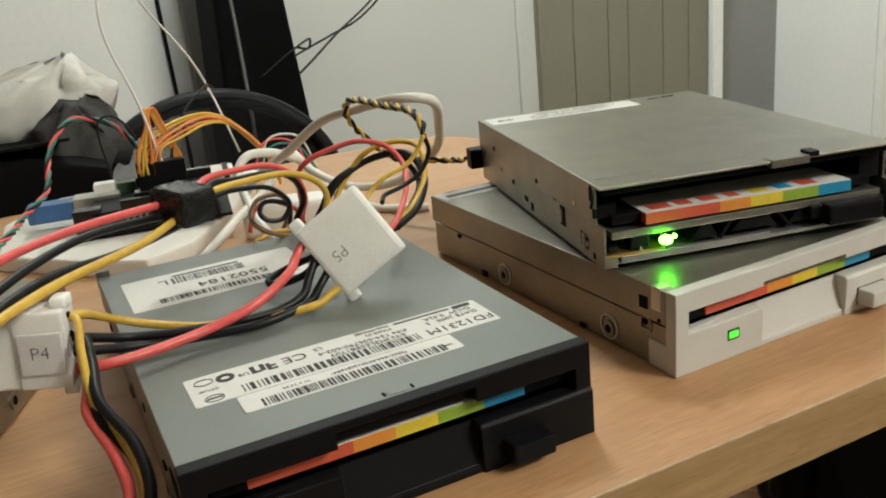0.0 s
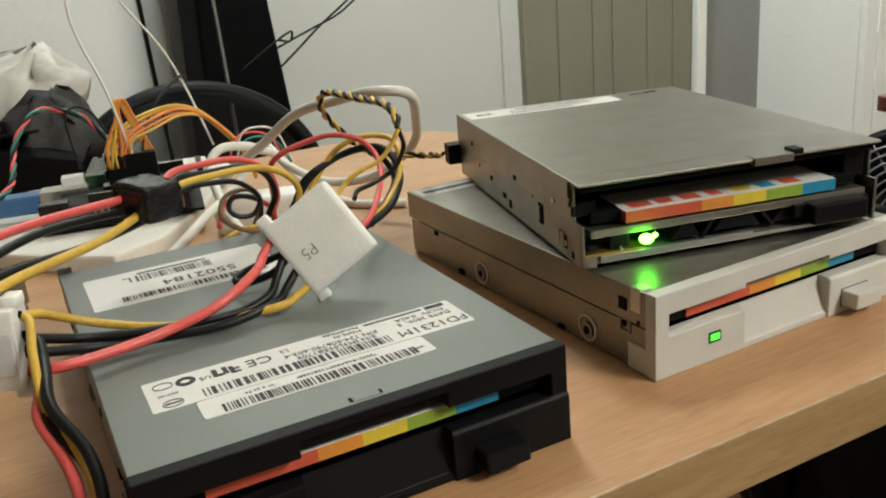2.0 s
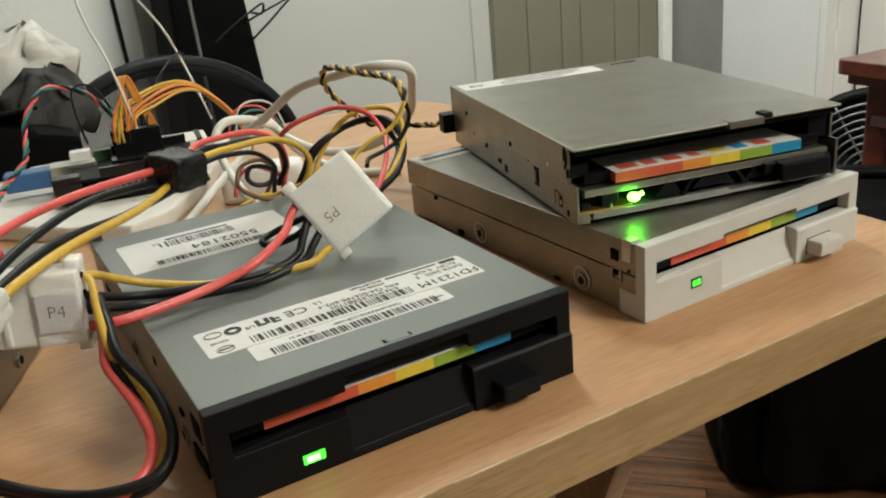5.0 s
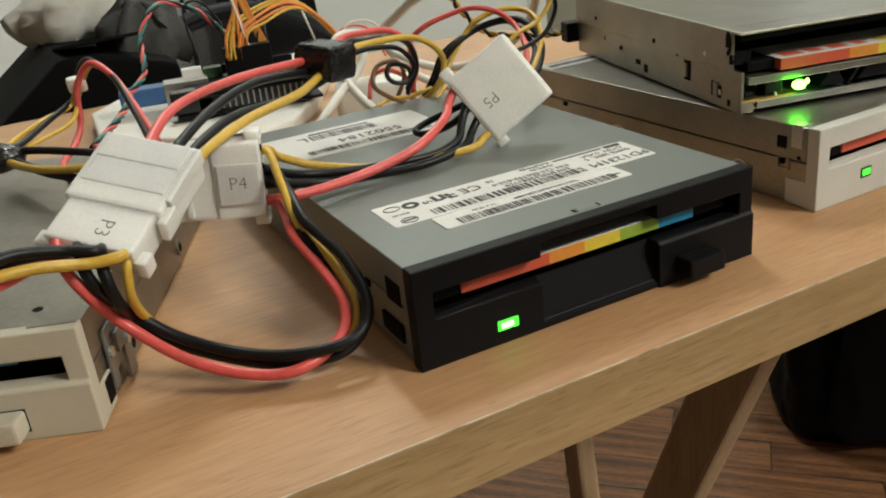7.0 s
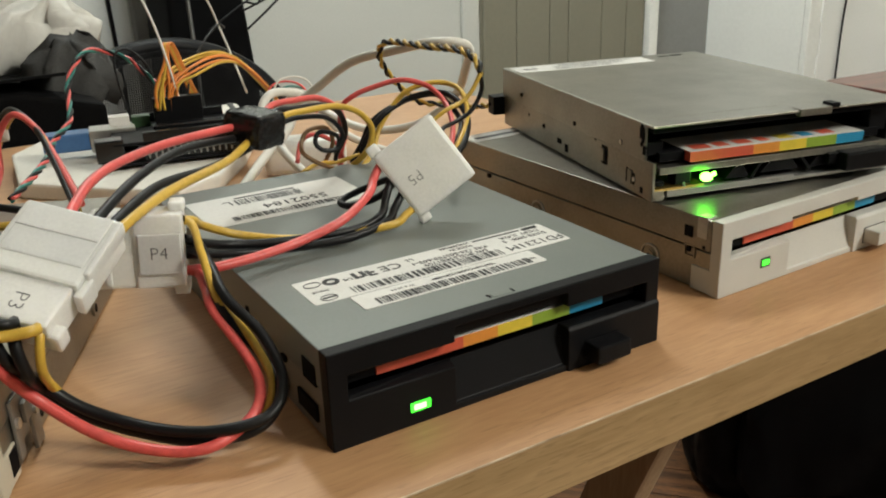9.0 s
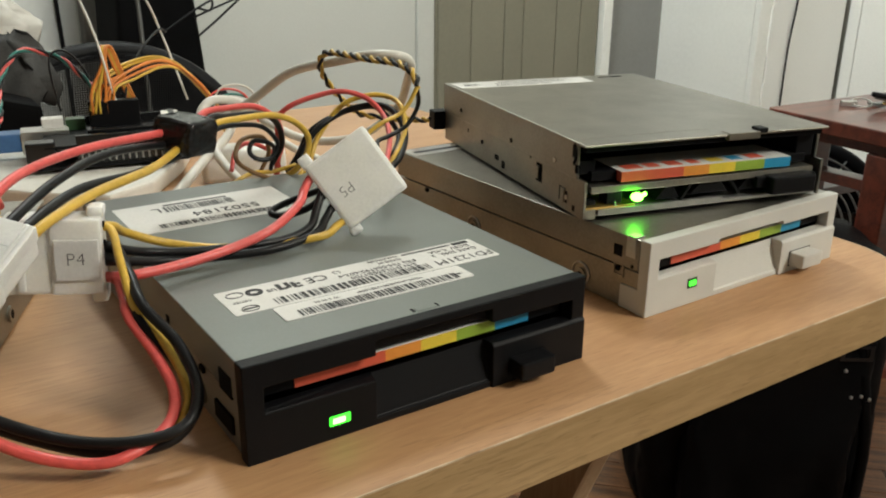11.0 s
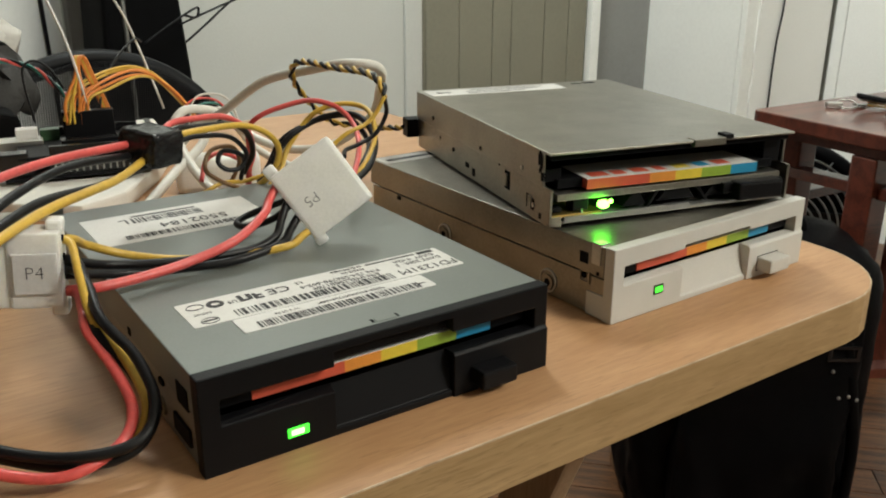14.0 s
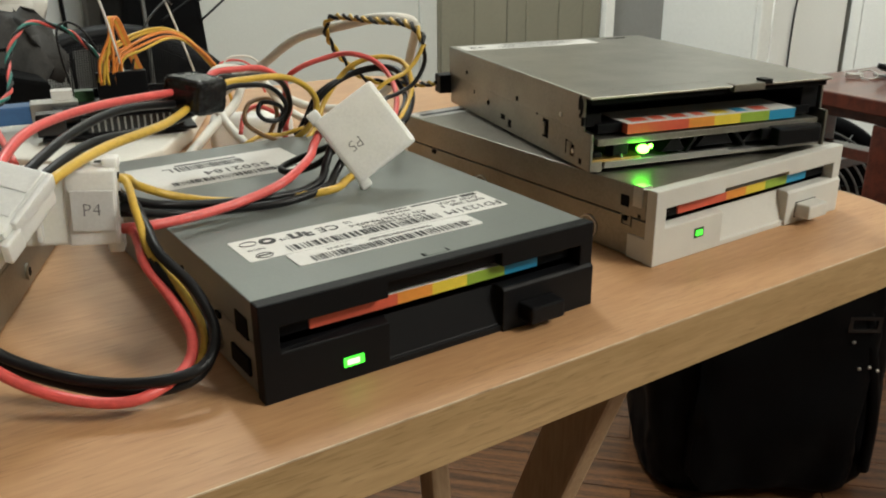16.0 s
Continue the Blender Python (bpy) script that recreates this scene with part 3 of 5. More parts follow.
part("pressed_frame", ring([(0.0105, 0.0108), (0.0150, 0.0108), (0.0150, 0.0150), (0.0105, 0.0150)], [(0.0110, 0.0113), (0.0145, 0.0113), (0.0145, 0.0145), (0.0110, 0.0145)], -0.0004, 0.0003), "steel", white_drive).data.transform(Matrix(((0, 0, 1, 0.0004), (1, 0, 0, 0), (0, 1, 0, 0), (0, 0, 0, 1))))
part("corner_clip", box(-0.0001, 0.0040, 0.0060, 0.0100, H - 0.0070, H + 0.0002, 0.0002), "steel_bright", white_drive)
for y in (0.030, 0.091):
    part("pressed_ring", tube([(0.0003, y + 0.0039 * math.cos(a), 0.0058 + 0.0039 * math.sin(a)) for a in [2 * math.pi * k / 20 for k in range(20)]], 0.0004, None, 6, 2, True), "steel_bright", white_drive)
part("rear_label", box(0.0015, 0.0560, 0.1340, 0.1450, ZL, ZL + 0.0001), "label_paper", white_drive, "white label along the rear edge")
part("print_line", box(0.0040, 0.0500, 0.1375, 0.1405, ZL, ZL + 0.00018), "ink_grey", white_drive)
# ---- beige drive: side details ----
for y0, y1, z0, z1 in ((0.0065, 0.0110, 0.0020, 0.0080), (0.0150, 0.0175, 0.0150, 0.0175), (0.0420, 0.0450, 0.0010, 0.0022)):
    hole(W - 0.0012, W + 0.0001, y0, y1, z0, z1, beige_drive, "side_opening")
part("bracket", shell((W - 0.0002, W + 0.0006), (0.0118, 0.0150, 0.0190), (0.0030, 0.0065, 0.0180), lambda x, y, z: y < 0.015 or z > 0.0065, 0.0002), "steel_dark", beige_drive, "bent dark steel bracket")
part("bracket", shell((W + 0.0006, W + 0.0016), (0.0165, 0.0200, 0.0250), (0.0008, 0.0100, 0.0150), lambda x, y, z: y > 0.02 or z > 0.01, 0.0002), "steel_dark", beige_drive, "bent dark steel bracket")
for y, z in ((0.0132, 0.0120), (0.0222, 0.0105)):
    part("rivet", disc(0.0013, 0.0008, Matrix.Translation((W + 0.0009 if y < 0.02 else W + 0.0019, y, z)) @ Matrix.Rotation(radians(90), 4, "Y"), None, 14), "steel_bright", beige_drive)
part("cover_lip", box(W - 0.0110, W - 0.0006, 0.0026, 0.0046, H - 0.0003, H + 0.0002, 0.0001), "steel", beige_drive)
part("cover_hole", disc(0.0012, 0.0004, Matrix.Translation((W - 0.012, 0.0125, H - 0.0004))), "recess_shade", beige_drive)

# ---- open drive without its front ----
OW, OL = 0.100, 0.130
od = open_drive = thing("floppy_drive", AT_OPEN, "bare steel floppy drive without a front panel, stacked on another", "floppy drive", OLD)
bm = shell((0, 0.0009, OW - 0.0009, OW), (0.0, 0.0040, OL), (0.0128, H - 0.0010, H), lambda x, y, z: z > H - 0.001 or (y > 0.004 and not 0.0009 < x < OW - 0.0009), 0.0004)
part("cover", bm, "steel", od)
part("fold_line", box(0.0030, 0.0540, 0.0094, 0.0098, H - 0.0002, H + 0.00006), "steel", od, "fold line along the front edge")
part("cover_tab", box(0.0560, 0.0690, -0.0008, 0.004, H - 0.0022, H + 0.0003, 0.0003), "steel", od, "bent catch tab")
part("latch", box(0.0690, 0.0725, -0.0004, 0.0045, H - 0.0005, H + 0.0012, 0.0003), "black_plastic", od)
bm = box(0.0008, OW - 0.0008, 0.0015, OL - 0.001, 0.0004, 0.0014)
box(0.0004, 0.0014, -0.0008, OL - 0.001, 0.0002, 0.0132, 0.0002, bm)
box(OW - 0.0014, OW - 0.0004, 0.0, OL - 0.001, 0.0002, 0.0132, 0.0002, bm)
box(0.0004, 0.0050, -0.0008, 0.0004, 0.0002, 0.0036, 0.0001, bm)
box(0.0010, OW - 0.001, OL - 0.002, OL - 0.001, 0.0006, H - 0.001, 0, bm)
part("chassis", bm, "steel", od)
# black sheet across the inside, put in for the shade of the open front
part("shade_back_sheet", box(0.0016, OW - 0.0016, 0.0300, 0.0310, 0.0016, H - 0.0012), "recess_shade", od)
part("inner_side", box(0.0016, 0.0080, 0.0060, 0.0300, 0.0140, 0.0185, 0.0004), "black_plastic", od)
# black sheet under the cover, darkening the inside as shade would
part("shade_roof_sheet", box(0.0016, OW - 0.0016, 0.0016, 0.0300, H - 0.0030, H - 0.0012), "recess_shade", od)
part("inner_side", box(OW - 0.0090, OW - 0.0016, 0.0050, 0.0300, 0.0135, 0.0225, 0.0004), "black_plastic", od)
part("disk_tray", box(0.0040, OW - 0.0040, 0.0008, 0.0290, 0.0084, 0.0108, 0.0003), "steel", od, "grey steel disk tray")
bm = box(0.006, OW - 0.004, -0.0006, 0.0100, 0.0014, 0.0024, 0.0002)
box(0.006, 0.056, -0.0010, 0.0, 0.0012, 0.0034, 0.0003, bm)
part("front_rail", bm, "steel_dark", od)
part("circuit_board", box(0.0016, 0.0205, -0.0004, 0.0140, 0.0032, 0.0042, 0.0001), "gold", od, "edge of a circuit board")
part("sensor", box(0.0100, 0.0160, 0.0008, 0.0060, 0.0044, 0.0084, 0.0004), "black_plastic", od)
part("sensor", box(0.0030, 0.0060, 0.0010, 0.0050, 0.0044, 0.0062, 0.0003), "black_plastic", od)
part("solder", disc(0.0007, 0.0014, Matrix.Translation((0.0128, -0.0001, 0.0047)), None, 8, 0.0003), "steel_bright", od)
for x0, x1, z0 in ((0.0300, 0.0400, 0.0036), (0.0440, 0.0600, 0.0042), (0.0640, 0.0760, 0.0040)):
    q = [(x0, z0), (x1, z0), (x1 - 0.003, 0.0082), (x0 + 0.004, 0.0082)]
    m = Matrix(((1, 0, 0, 0), (0, 0, -1, 0.012), (0, 1, 0, 0), (0, 0, 0, 1)))
    part("lever", prism(q, 0.0, 0.0100, 0.0003, None, m), "black_plastic", od)
for x, turn in ((0.042, 35), (0.062, -40)):
    part("brace", box(-0.0005, 0.0005, 0.001, 0.003, -0.004, 0.004, 0, m=pose(x, 0, 0.0062, 0, turn, 0)), "black_plastic", od)
part("eject_slide", box(0.0740, 0.0930, -0.0050, 0.0100, 0.0030, 0.0094, 0.0008), "black_plastic", od, "black plastic eject slide")
part("eject_slide_wing", box(0.0700, 0.0960, -0.0010, 0.0080, 0.0050, 0.0090, 0.0005), "black_plastic", od)
bm = bmesh.new()
bmesh.ops.create_uvsphere(bm, u_segments=16, v_segments=10, radius=0.0017, matrix=Matrix.Translation((0.0205, -0.0012, 0.0066)) @ Matrix.Diagonal((1.25, 1.2, 0.9, 1)))
bmesh.ops.create_uvsphere(bm, u_segments=12, v_segments=8, radius=0.0008, matrix=Matrix.Translation((0.0232, -0.0014, 0.0074)))
part("indicator_lamp", bm, "led_bare", od, "bare lit green diode", True)
part("top_label", box(0.0020, 0.0680, 0.1130, 0.1265, H, H + 0.0001), "label_paper", od, "white label at the rear of the cover")
for x0, x1, y0, y1 in ((0.006, 0.013, 0.1175, 0.1215), (0.020, 0.048, 0.1150, 0.1170), (0.020, 0.056, 0.1190, 0.1205), (0.024, 0.060, 0.1222, 0.1245)):
    bar_part(bars(x0, x1, y0, y1, H + 0.00018, int(x1 * 1e4), 0.0003), "ink_grey", od)
hole(0.0760, 0.0810, 0.1225, 0.1240, H - 0.0002, H + 0.0001, od, "cover_slot")
hole(0.0825, 0.0885, 0.1225, 0.1250, H - 0.0002, H + 0.0001, od, "cover_slot")
for y0, y1, z0, z1 in ((0.0300, 0.0345, 0.0050, 0.0118), (0.0060, 0.0078, 0.0200, 0.0240), (0.0040, 0.0055, 0.0150, 0.0180), (0.0105, 0.0120, 0.0030, 0.0070), (0.0150, 0.0165, 0.0030, 0.0080), (0.0050, 0.0068, 0.0015, 0.0035), (0.0620, 0.0650, 0.0020, 0.0050), (0.0680, 0.0720, 0.0040, 0.0060), (0.0390, 0.0400, 0.0120, 0.0138), (0.1000, 0.1010, 0.0090, 0.0105)):
    hole(-0.0001 if z0 > 0.0128 else 0.0003, 0.0012, y0, y1, z0, z1, od, "side_opening")
m = Matrix(((0, 0, 1, -0.0002), (1, 0, 0, 0), (0, 1, 0, 0), (0, 0, 0, 1)))
arc = [(0.0078 - 0.0034 * math.cos(a), 0.0212 + 0.0042 * math.sin(a)) for a in [radians(-70 + 20 * k) for k in range(8)]]
inner = [(0.0078 - 0.0018 * math.cos(a), 0.0212 + 0.0030 * math.sin(a)) for a in [radians(-70 + 20 * k) for k in range(8)]]
part("hinge_slot", prism(arc + inner[::-1], 0, 0.0006, 0, None, m), "recess_shade", od, "curved slot in the cover's side")
for y, z in ((0.0110, 0.0050), (0.0200, 0.0160), (0.0560, 0.0150), (0.1080, 0.0170), (0.0850, 0.0080)):
    part("rivet", disc(0.0009, 0.0006, Matrix.Translation((0.0003 if z < 0.0128 else 0.0, y, z)) @ Matrix.Rotation(radians(90), 4, "Y"), None, 12), "steel_bright" if y < 0.05 else "recess_shade", od)
part("pressed_tab", box(-0.0004, 0.0012, 0.0318, 0.0342, 0.0062, 0.0106, 0.0002), "steel", od)
part("pressed_tab", box(-0.0002, 0.0012, 0.0122, 0.0148, 0.0030, 0.0078, 0.0002), "steel", od)
part("data_plug", box(-0.0045, 0.0075, 0.1300, 0.1375, 0.0040, 0.0125, 0.0006), "black_plastic", od, "black plug at the rear")
k = thing("floppy_disk", AT_OPEN, "black floppy disk with a rainbow-striped label, in the open drive", "floppy disk", "floppy disks in the drives")
part("shell", box(0.0055, 0.0945, 0.0040, 0.0290, 0.0118, 0.0150, 0.0003), "disk_black", k)
for n, a, b in COLOURS:
    s = 0.0010
    part("label_stripe", box(a + s, b + s, 0.0006, 0.0042, 0.0117, 0.01515), STRIPE[n], k)
part("label_top", box(COLOURS[0][1] + 0.001, COLOURS[-1][2] + 0.001, 0.0007, 0.0200, 0.01516, 0.01525), "label_paper", k)
for x, w, c in ((0.018, 0.007, "red"), (0.027, 0.005, "red"), (0.035, 0.006, "red"), (0.044, 0.004, "red"), (0.052, 0.006, "yellow"), (0.061, 0.005, "blue"), (0.069, 0.006, "red")):
    part("label_print", box(x, x + w, 0.0030, 0.0085, 0.01524, 0.01531), STRIPE[c], k)

# ---- power cable with three marked plugs ----
cable = thing("power_cable", pose(0, 0, TOP), "power cable with white plugs and red, yellow and black wires", "power cable")


def cpart(name, bm, mat, label="", parent=None, smooth=False):
    ob = part(name, bm, mat, parent or cable, label, smooth)
    for v in ob.data.vertices:
        v.co.z -= TOP
    return ob


def axes(origin, x, y):
    x = Vector(x).normalized()
    y = Vector(y)
    y = (y - x * y.dot(x)).normalized()
    z = x.cross(y)
    m = Matrix(((x.x, y.x, z.x, 0), (x.y, y.y, z.y, 0), (x.z, y.z, z.z, 0), (0, 0, 0, 1)))
    m.translation = Vector(origin)
    return m


def plug(m, width, length, thick, mark, mark_at, mark_size, mate=0.0, panel=False, soft=0.0006):
    """A four-way power plug: body, ears at the wire end, wire holes; wires leave at y = 0."""
    bm = box(0, width, 0, length, -thick, 0, soft, None, m)
    p = cpart("plug", bm, "nylon", "white nylon plug marked " + mark)
    for a, b in ((-0.0034, 0.0008), (width - 0.0008, width + 0.0024)):
        cpart("ear", box(a, b, -0.0004, 0.0036, -thick * 0.95, -thick * 0.35, 0.0008, None, m), "nylon", "", p)
    if panel:
        plate = box(0.0040, width - 0.0052, 0.0006, length - 0.0012, -0.0002, 0.0007, 0.0002, None, m)
        cpart("mark_panel", plate, "nylon", "", p)
    t = m @ Matrix.Translation((mark_at[0], mark_at[1], 0.00075 if panel else 0.00004)) @ Matrix.Rotation(radians(-90), 4, "Z")
    cpart("lettering", text_bm(mark, mark_size, 0.00002, t, thin=0.00010), "ink_grey", "", p)
    for i in range(4 if panel else 0):
        cx = width * (i + 0.5) / 4
        cpart("wire_hole", disc(0.0009, 0.0006, m @ Matrix.Translation((cx, -0.0001, -thick * 0.5)) @ Matrix.Rotation(radians(90), 4, "X"), None, 12), "recess_shade", "", p)
    if mate:
        over = 0.0 if panel else 0.0012
        bm = box(-over, width + over, length - 0.0004, length + mate, -thick - over * 0.5, -0.0006 if panel else 0.0009, 0.0009, None, m)
        cpart("mating_plug", bm, "nylon_clear", "milky translucent mating plug", p)
        if panel:
            cpart("collar", box(0.0010, width - 0.0010, length + 0.0060, length + 0.0078, -thick, 0.0004, 0.0005, None, m), "nylon_clear", "", p)
        else:
            cpart("latch", box(width + over - 0.0006, width + over + 0.0016, length - 0.0020, length + 0.0040, -thick * 0.8, -thick * 0.10, 0.0006, None, m), "nylon_clear", "", p)
            cpart("side_ridge", box(width + over - 0.0004, width + over + 0.0010, length + 0.0030, length + mate - 0.0005, -thick * 0.35, 0.0012, 0.0004, None, m), "nylon_clear", "", p)
            for a, b, c in ((0.0046, 0.0126, 0.0011), (0.0124, 0.0200, 0.0013)):
                cpart("ridge", box(0.0002, width - 0.0002, length + a, length + b, 0.0, c, 0.0004, None, m), "nylon_clear", "", p)
    return p


plug(axes((0.0522, 0.0762, 0.7962), (0.397, -0.474, -0.774), (0.0165, -0.0055, 0.0098)), 0.0240, 0.0228, 0.0056, "P5", (0.0130, 0.0068), 0.0050, soft=0.0013)
plug(axes((-0.0148, 0.0555, 0.7766), (0.06, 0.02, 1), (-0.93, 0.36, 0.02)), 0.0200, 0.0125, 0.0095, "P4", (0.0096, 0.0062), 0.0048, 0.0110, panel=True)
plug(axes((-0.0679, 0.0382, 0.7921), (0.746, -0.625, -0.229), (0.655, 0.627, 0.422)), 0.0209, 0.0118, 0.0085, "P3", (0.0118, 0.0050), 0.0050, 0.0205)


def wire(points, mat, radius=0.00125, name=None):
    return cpart(name or mat.replace("wire_", "") + "_wire", tube(points, radius), mat)


# from the taped joint to the rear of P3
wire([(0.0300, 0.1195, 0.8035), (0.0212, 0.1165, 0.8032), (-0.0033, 0.1005, 0.8050), (-0.0211, 0.0845, 0.8055), (-0.0323, 0.0685, 0.8052), (-0.0402, 0.0545, 0.8018), (-0.0425, 0.0522, 0.7988)], "wire_red", 0.00135)
wire([(0.0300, 0.1190, 0.8000), (0.0225, 0.1165, 0.7995), (-0.0010, 0.0940, 0.8040), (-0.0198, 0.0714, 0.8038), (-0.0352, 0.0500, 0.8005), (-0.0375, 0.0480, 0.7975)], "wire_black", 0.0013)
wire([(0.0300, 0.1140, 0.7980), (0.0254, 0.1150, 0.7955), (0.0059, 0.0930, 0.7972), (-0.0157, 0.0695, 0.8010), (-0.0328, 0.0475, 0.7990), (-0.0350, 0.0455, 0.7962)], "wire_black", 0.0013)
wire([(0.0290, 0.1100, 0.8010), (0.0250, 0.1120, 0.7985), (0.0106, 0.0919, 0.7985), (-0.0123, 0.0674, 0.8000), (-0.0275, 0.0490, 0.7995), (-0.0322, 0.0452, 0.7972)], "wire_yellow", 0.00135)
# P5 to P4, over the drive's cover
wire([(0.0584, 0.0759, 0.7948), (0.0551, 0.0770, 0.7928), (0.0512, 0.0745, 0.7895), (0.0469, 0.0695, 0.7870), (0.0349, 0.0629, 0.7830), (0.0205, 0.0612, 0.7800), (0.0054, 0.0581, 0.7795), (-0.0060, 0.0560, 0.7800), (-0.0115, 0.0592, 0.7795), (-0.0165, 0.0612, 0.7795)], "wire_red", 0.0014)
wire([(0.0663, 0.0674, 0.7823), (0.0630, 0.0685, 0.7803), (0.0575, 0.0660, 0.7790), (0.0518, 0.0620, 0.7785), (0.0404, 0.0643, 0.7776), (0.0216, 0.0695, 0.7780), (0.0073, 0.0754, 0.7806), (-0.0035, 0.0745, 0.7860), (-0.0090, 0.0650, 0.7915), (-0.0160, 0.0615, 0.7925)], "wire_yellow", 0.00125)
wire([(0.0610, 0.0731, 0.7908), (0.0577, 0.0742, 0.7888), (0.0535, 0.0710, 0.7840), (0.0490, 0.0668, 0.7802), (0.0389, 0.0649, 0.7785), (0.0185, 0.0648, 0.7795), (0.0010, 0.0670, 0.7815), (-0.0095, 0.0625, 0.7860), (-0.0165, 0.0618, 0.7880)], "wire_black", 0.0013)
wire([(0.0635, 0.0704, 0.7867), (0.0602, 0.0715, 0.7847), (0.0555, 0.0690, 0.7810), (0.0501, 0.0645, 0.7788), (0.0357, 0.0615, 0.7775), (0.0196, 0.0639, 0.7775), (0.0034, 0.0650, 0.7790), (-0.0095, 0.0608, 0.7830), (-0.0165, 0.0618, 0.7840)], "wire_black", 0.0013)
wire([(0.0600, 0.0720, 0.7900), (0.0540, 0.0770, 0.7830), (0.0470, 0.0820, 0.7800), (0.0450, 0.0870, 0.7800), (0.0500, 0.0900, 0.7810), (0.0580, 0.0870, 0.7840), (0.0650, 0.0800, 0.7880)], "wire_black", 0.0011)
# P4 to P3, in a loop over the table
wire([(-0.0165, 0.0612, 0.7795), (-0.0110, 0.0585, 0.7790), (-0.0118, 0.0480, 0.7780), (-0.0130, 0.0396, 0.7755), (-0.0098, 0.0315, 0.7680), (-0.0090, 0.0213, 0.7620), (-0.0134, 0.0150, 0.7575), (-0.0249, 0.0115, 0.7550), (-0.0356, 0.0162, 0.7555), (-0.0469, 0.0239, 0.7600), (-0.0572, 0.0320, 0.7690), (-0.0632, 0.0290, 0.7800), (-0.0660, 0.0315, 0.7870), (-0.0655, 0.0385, 0.7905)], "wire_red", 0.0014)
wire([(-0.0165, 0.0618, 0.7845), (-0.0105, 0.0590, 0.7850), (-0.0095, 0.0500, 0.7835), (-0.0100, 0.0370, 0.7790), (-0.0052, 0.0268, 0.7715), (-0.0048, 0.0161, 0.7640), (-0.0108, 0.0105, 0.7590), (-0.0229, 0.0125, 0.7580), (-0.0349, 0.0210, 0.7585), (-0.0475, 0.0301, 0.7635), (-0.0560, 0.0340, 0.7720), (-0.0605, 0.0285, 0.7800), (-0.0622, 0.0290, 0.7860), (-0.0610, 0.0355, 0.7895)], "wire_black", 0.0014)
wire([(-0.0165, 0.0618, 0.7880), (-0.0100, 0.0600, 0.7870), (-0.0095, 0.0510, 0.7830), (-0.0110, 0.0383, 0.7755), (-0.0060, 0.0302, 0.7665), (-0.0050, 0.0182, 0.7604), (-0.0122, 0.0128, 0.7554), (-0.0243, 0.0150, 0.7546), (-0.0357, 0.0230, 0.7562), (-0.0484, 0.0318, 0.7616), (-0.0545, 0.0340, 0.7690), (-0.0575, 0.0270, 0.7770), (-0.0585, 0.0275, 0.7845), (-0.0570, 0.0325, 0.7880)], "wire_black", 0.0014)
wire([(-0.0165, 0.0615, 0.7925), (-0.0105, 0.0600, 0.7925), (-0.0112, 0.0500, 0.7870), (-0.0112, 0.0400, 0.7775), (-0.0068, 0.0310, 0.7690), (-0.0062, 0.0200, 0.7612), (-0.0130, 0.0150, 0.7552), (-0.0249, 0.0178, 0.7545), (-0.0365, 0.0260, 0.7550), (-0.0475, 0.0345, 0.7610), (-0.0525, 0.0330, 0.7690), (-0.0545, 0.0270, 0.7770), (-0.0538, 0.0268, 0.7840), (-0.0525, 0.0300, 0.7870)], "wire_yellow", 0.0011)
# P3 onward, over the beige drive
wire([(-0.0525, 0.0300, 0.7865), (-0.0548, 0.0255, 0.7872), (-0.0607, 0.0262, 0.7872), (-0.0716, 0.0255, 0.7894), (-0.0820, 0.0250, 0.7895), (-0.0980, 0.0330, 0.7840), (-0.1150, 0.0450, 0.7768)], "wire_yellow", 0.0013)
wire([(-0.0570, 0.0320, 0.7880), (-0.0590, 0.0275, 0.7890), (-0.0654, 0.0290, 0.7905), (-0.0738, 0.0270, 0.7928), (-0.0813, 0.0265, 0.7920), (-0.0960, 0.0400, 0.7850), (-0.1150, 0.0600, 0.7768)], "wire_black", 0.0013)
wire([(-0.0612, 0.0350, 0.7890), (-0.0635, 0.0305, 0.7893), (-0.0700, 0.0300, 0.7905), (-0.0780, 0.0290, 0.7905), (-0.0950, 0.0420, 0.7830), (-0.1150, 0.0530, 0.7768)], "wire_black", 0.0013)
wire([(-0.0655, 0.0380, 0.7900), (-0.0680, 0.0335, 0.7880), (-0.0728, 0.0302, 0.7877), (-0.0773, 0.0272, 0.7875), (-0.0826, 0.0260, 0.7870), (-0.0980, 0.0380, 0.7810), (-0.1150, 0.0490, 0.7768)], "wire_red", 0.0013)
# taped joint
rng = random.Random(4)
m = axes((0.0290, 0.1165, 0.8020), (0.80, 0.50, -0.05), (-0.5, 0.8, 0.1))
bm = box(-0.0070, 0.0075, -0.0078, 0.0078, -0.0058, 0.0058, 0.0022, None, m)
bmesh.ops.subdivide_edges(bm, edges=bm.edges[:], cuts=3, use_grid_fill=True)
for v in bm.verts:
    v.co += Vector((rng.uniform(-1, 1), rng.uniform(-1, 1), rng.uniform(-1, 1))) * 0.0004
cpart("tape_wrap", bm, "tape", "wrinkled black insulating tape", None, True)
# thin leads from the joint to the right
wire([(0.0340, 0.1210, 0.8045), (0.0400, 0.1280, 0.8062), (0.0499, 0.1350, 0.8055), (0.0651, 0.1450, 0.8029), (0.0777, 0.1550, 0.7948), (0.0818, 0.1600, 0.7841), (0.0795, 0.1600, 0.7770), (0.0800, 0.1640, 0.7640)], "wire_red", 0.0012)
wire([(0.0340, 0.1190, 0.8030), (0.0410, 0.1240, 0.8050), (0.0489, 0.1300, 0.8034), (0.0652, 0.1400, 0.8009), (0.0756, 0.1500, 0.7948), (0.0800, 0.1560, 0.7850), (0.0770, 0.1600, 0.7760)], "wire_black", 0.0012)
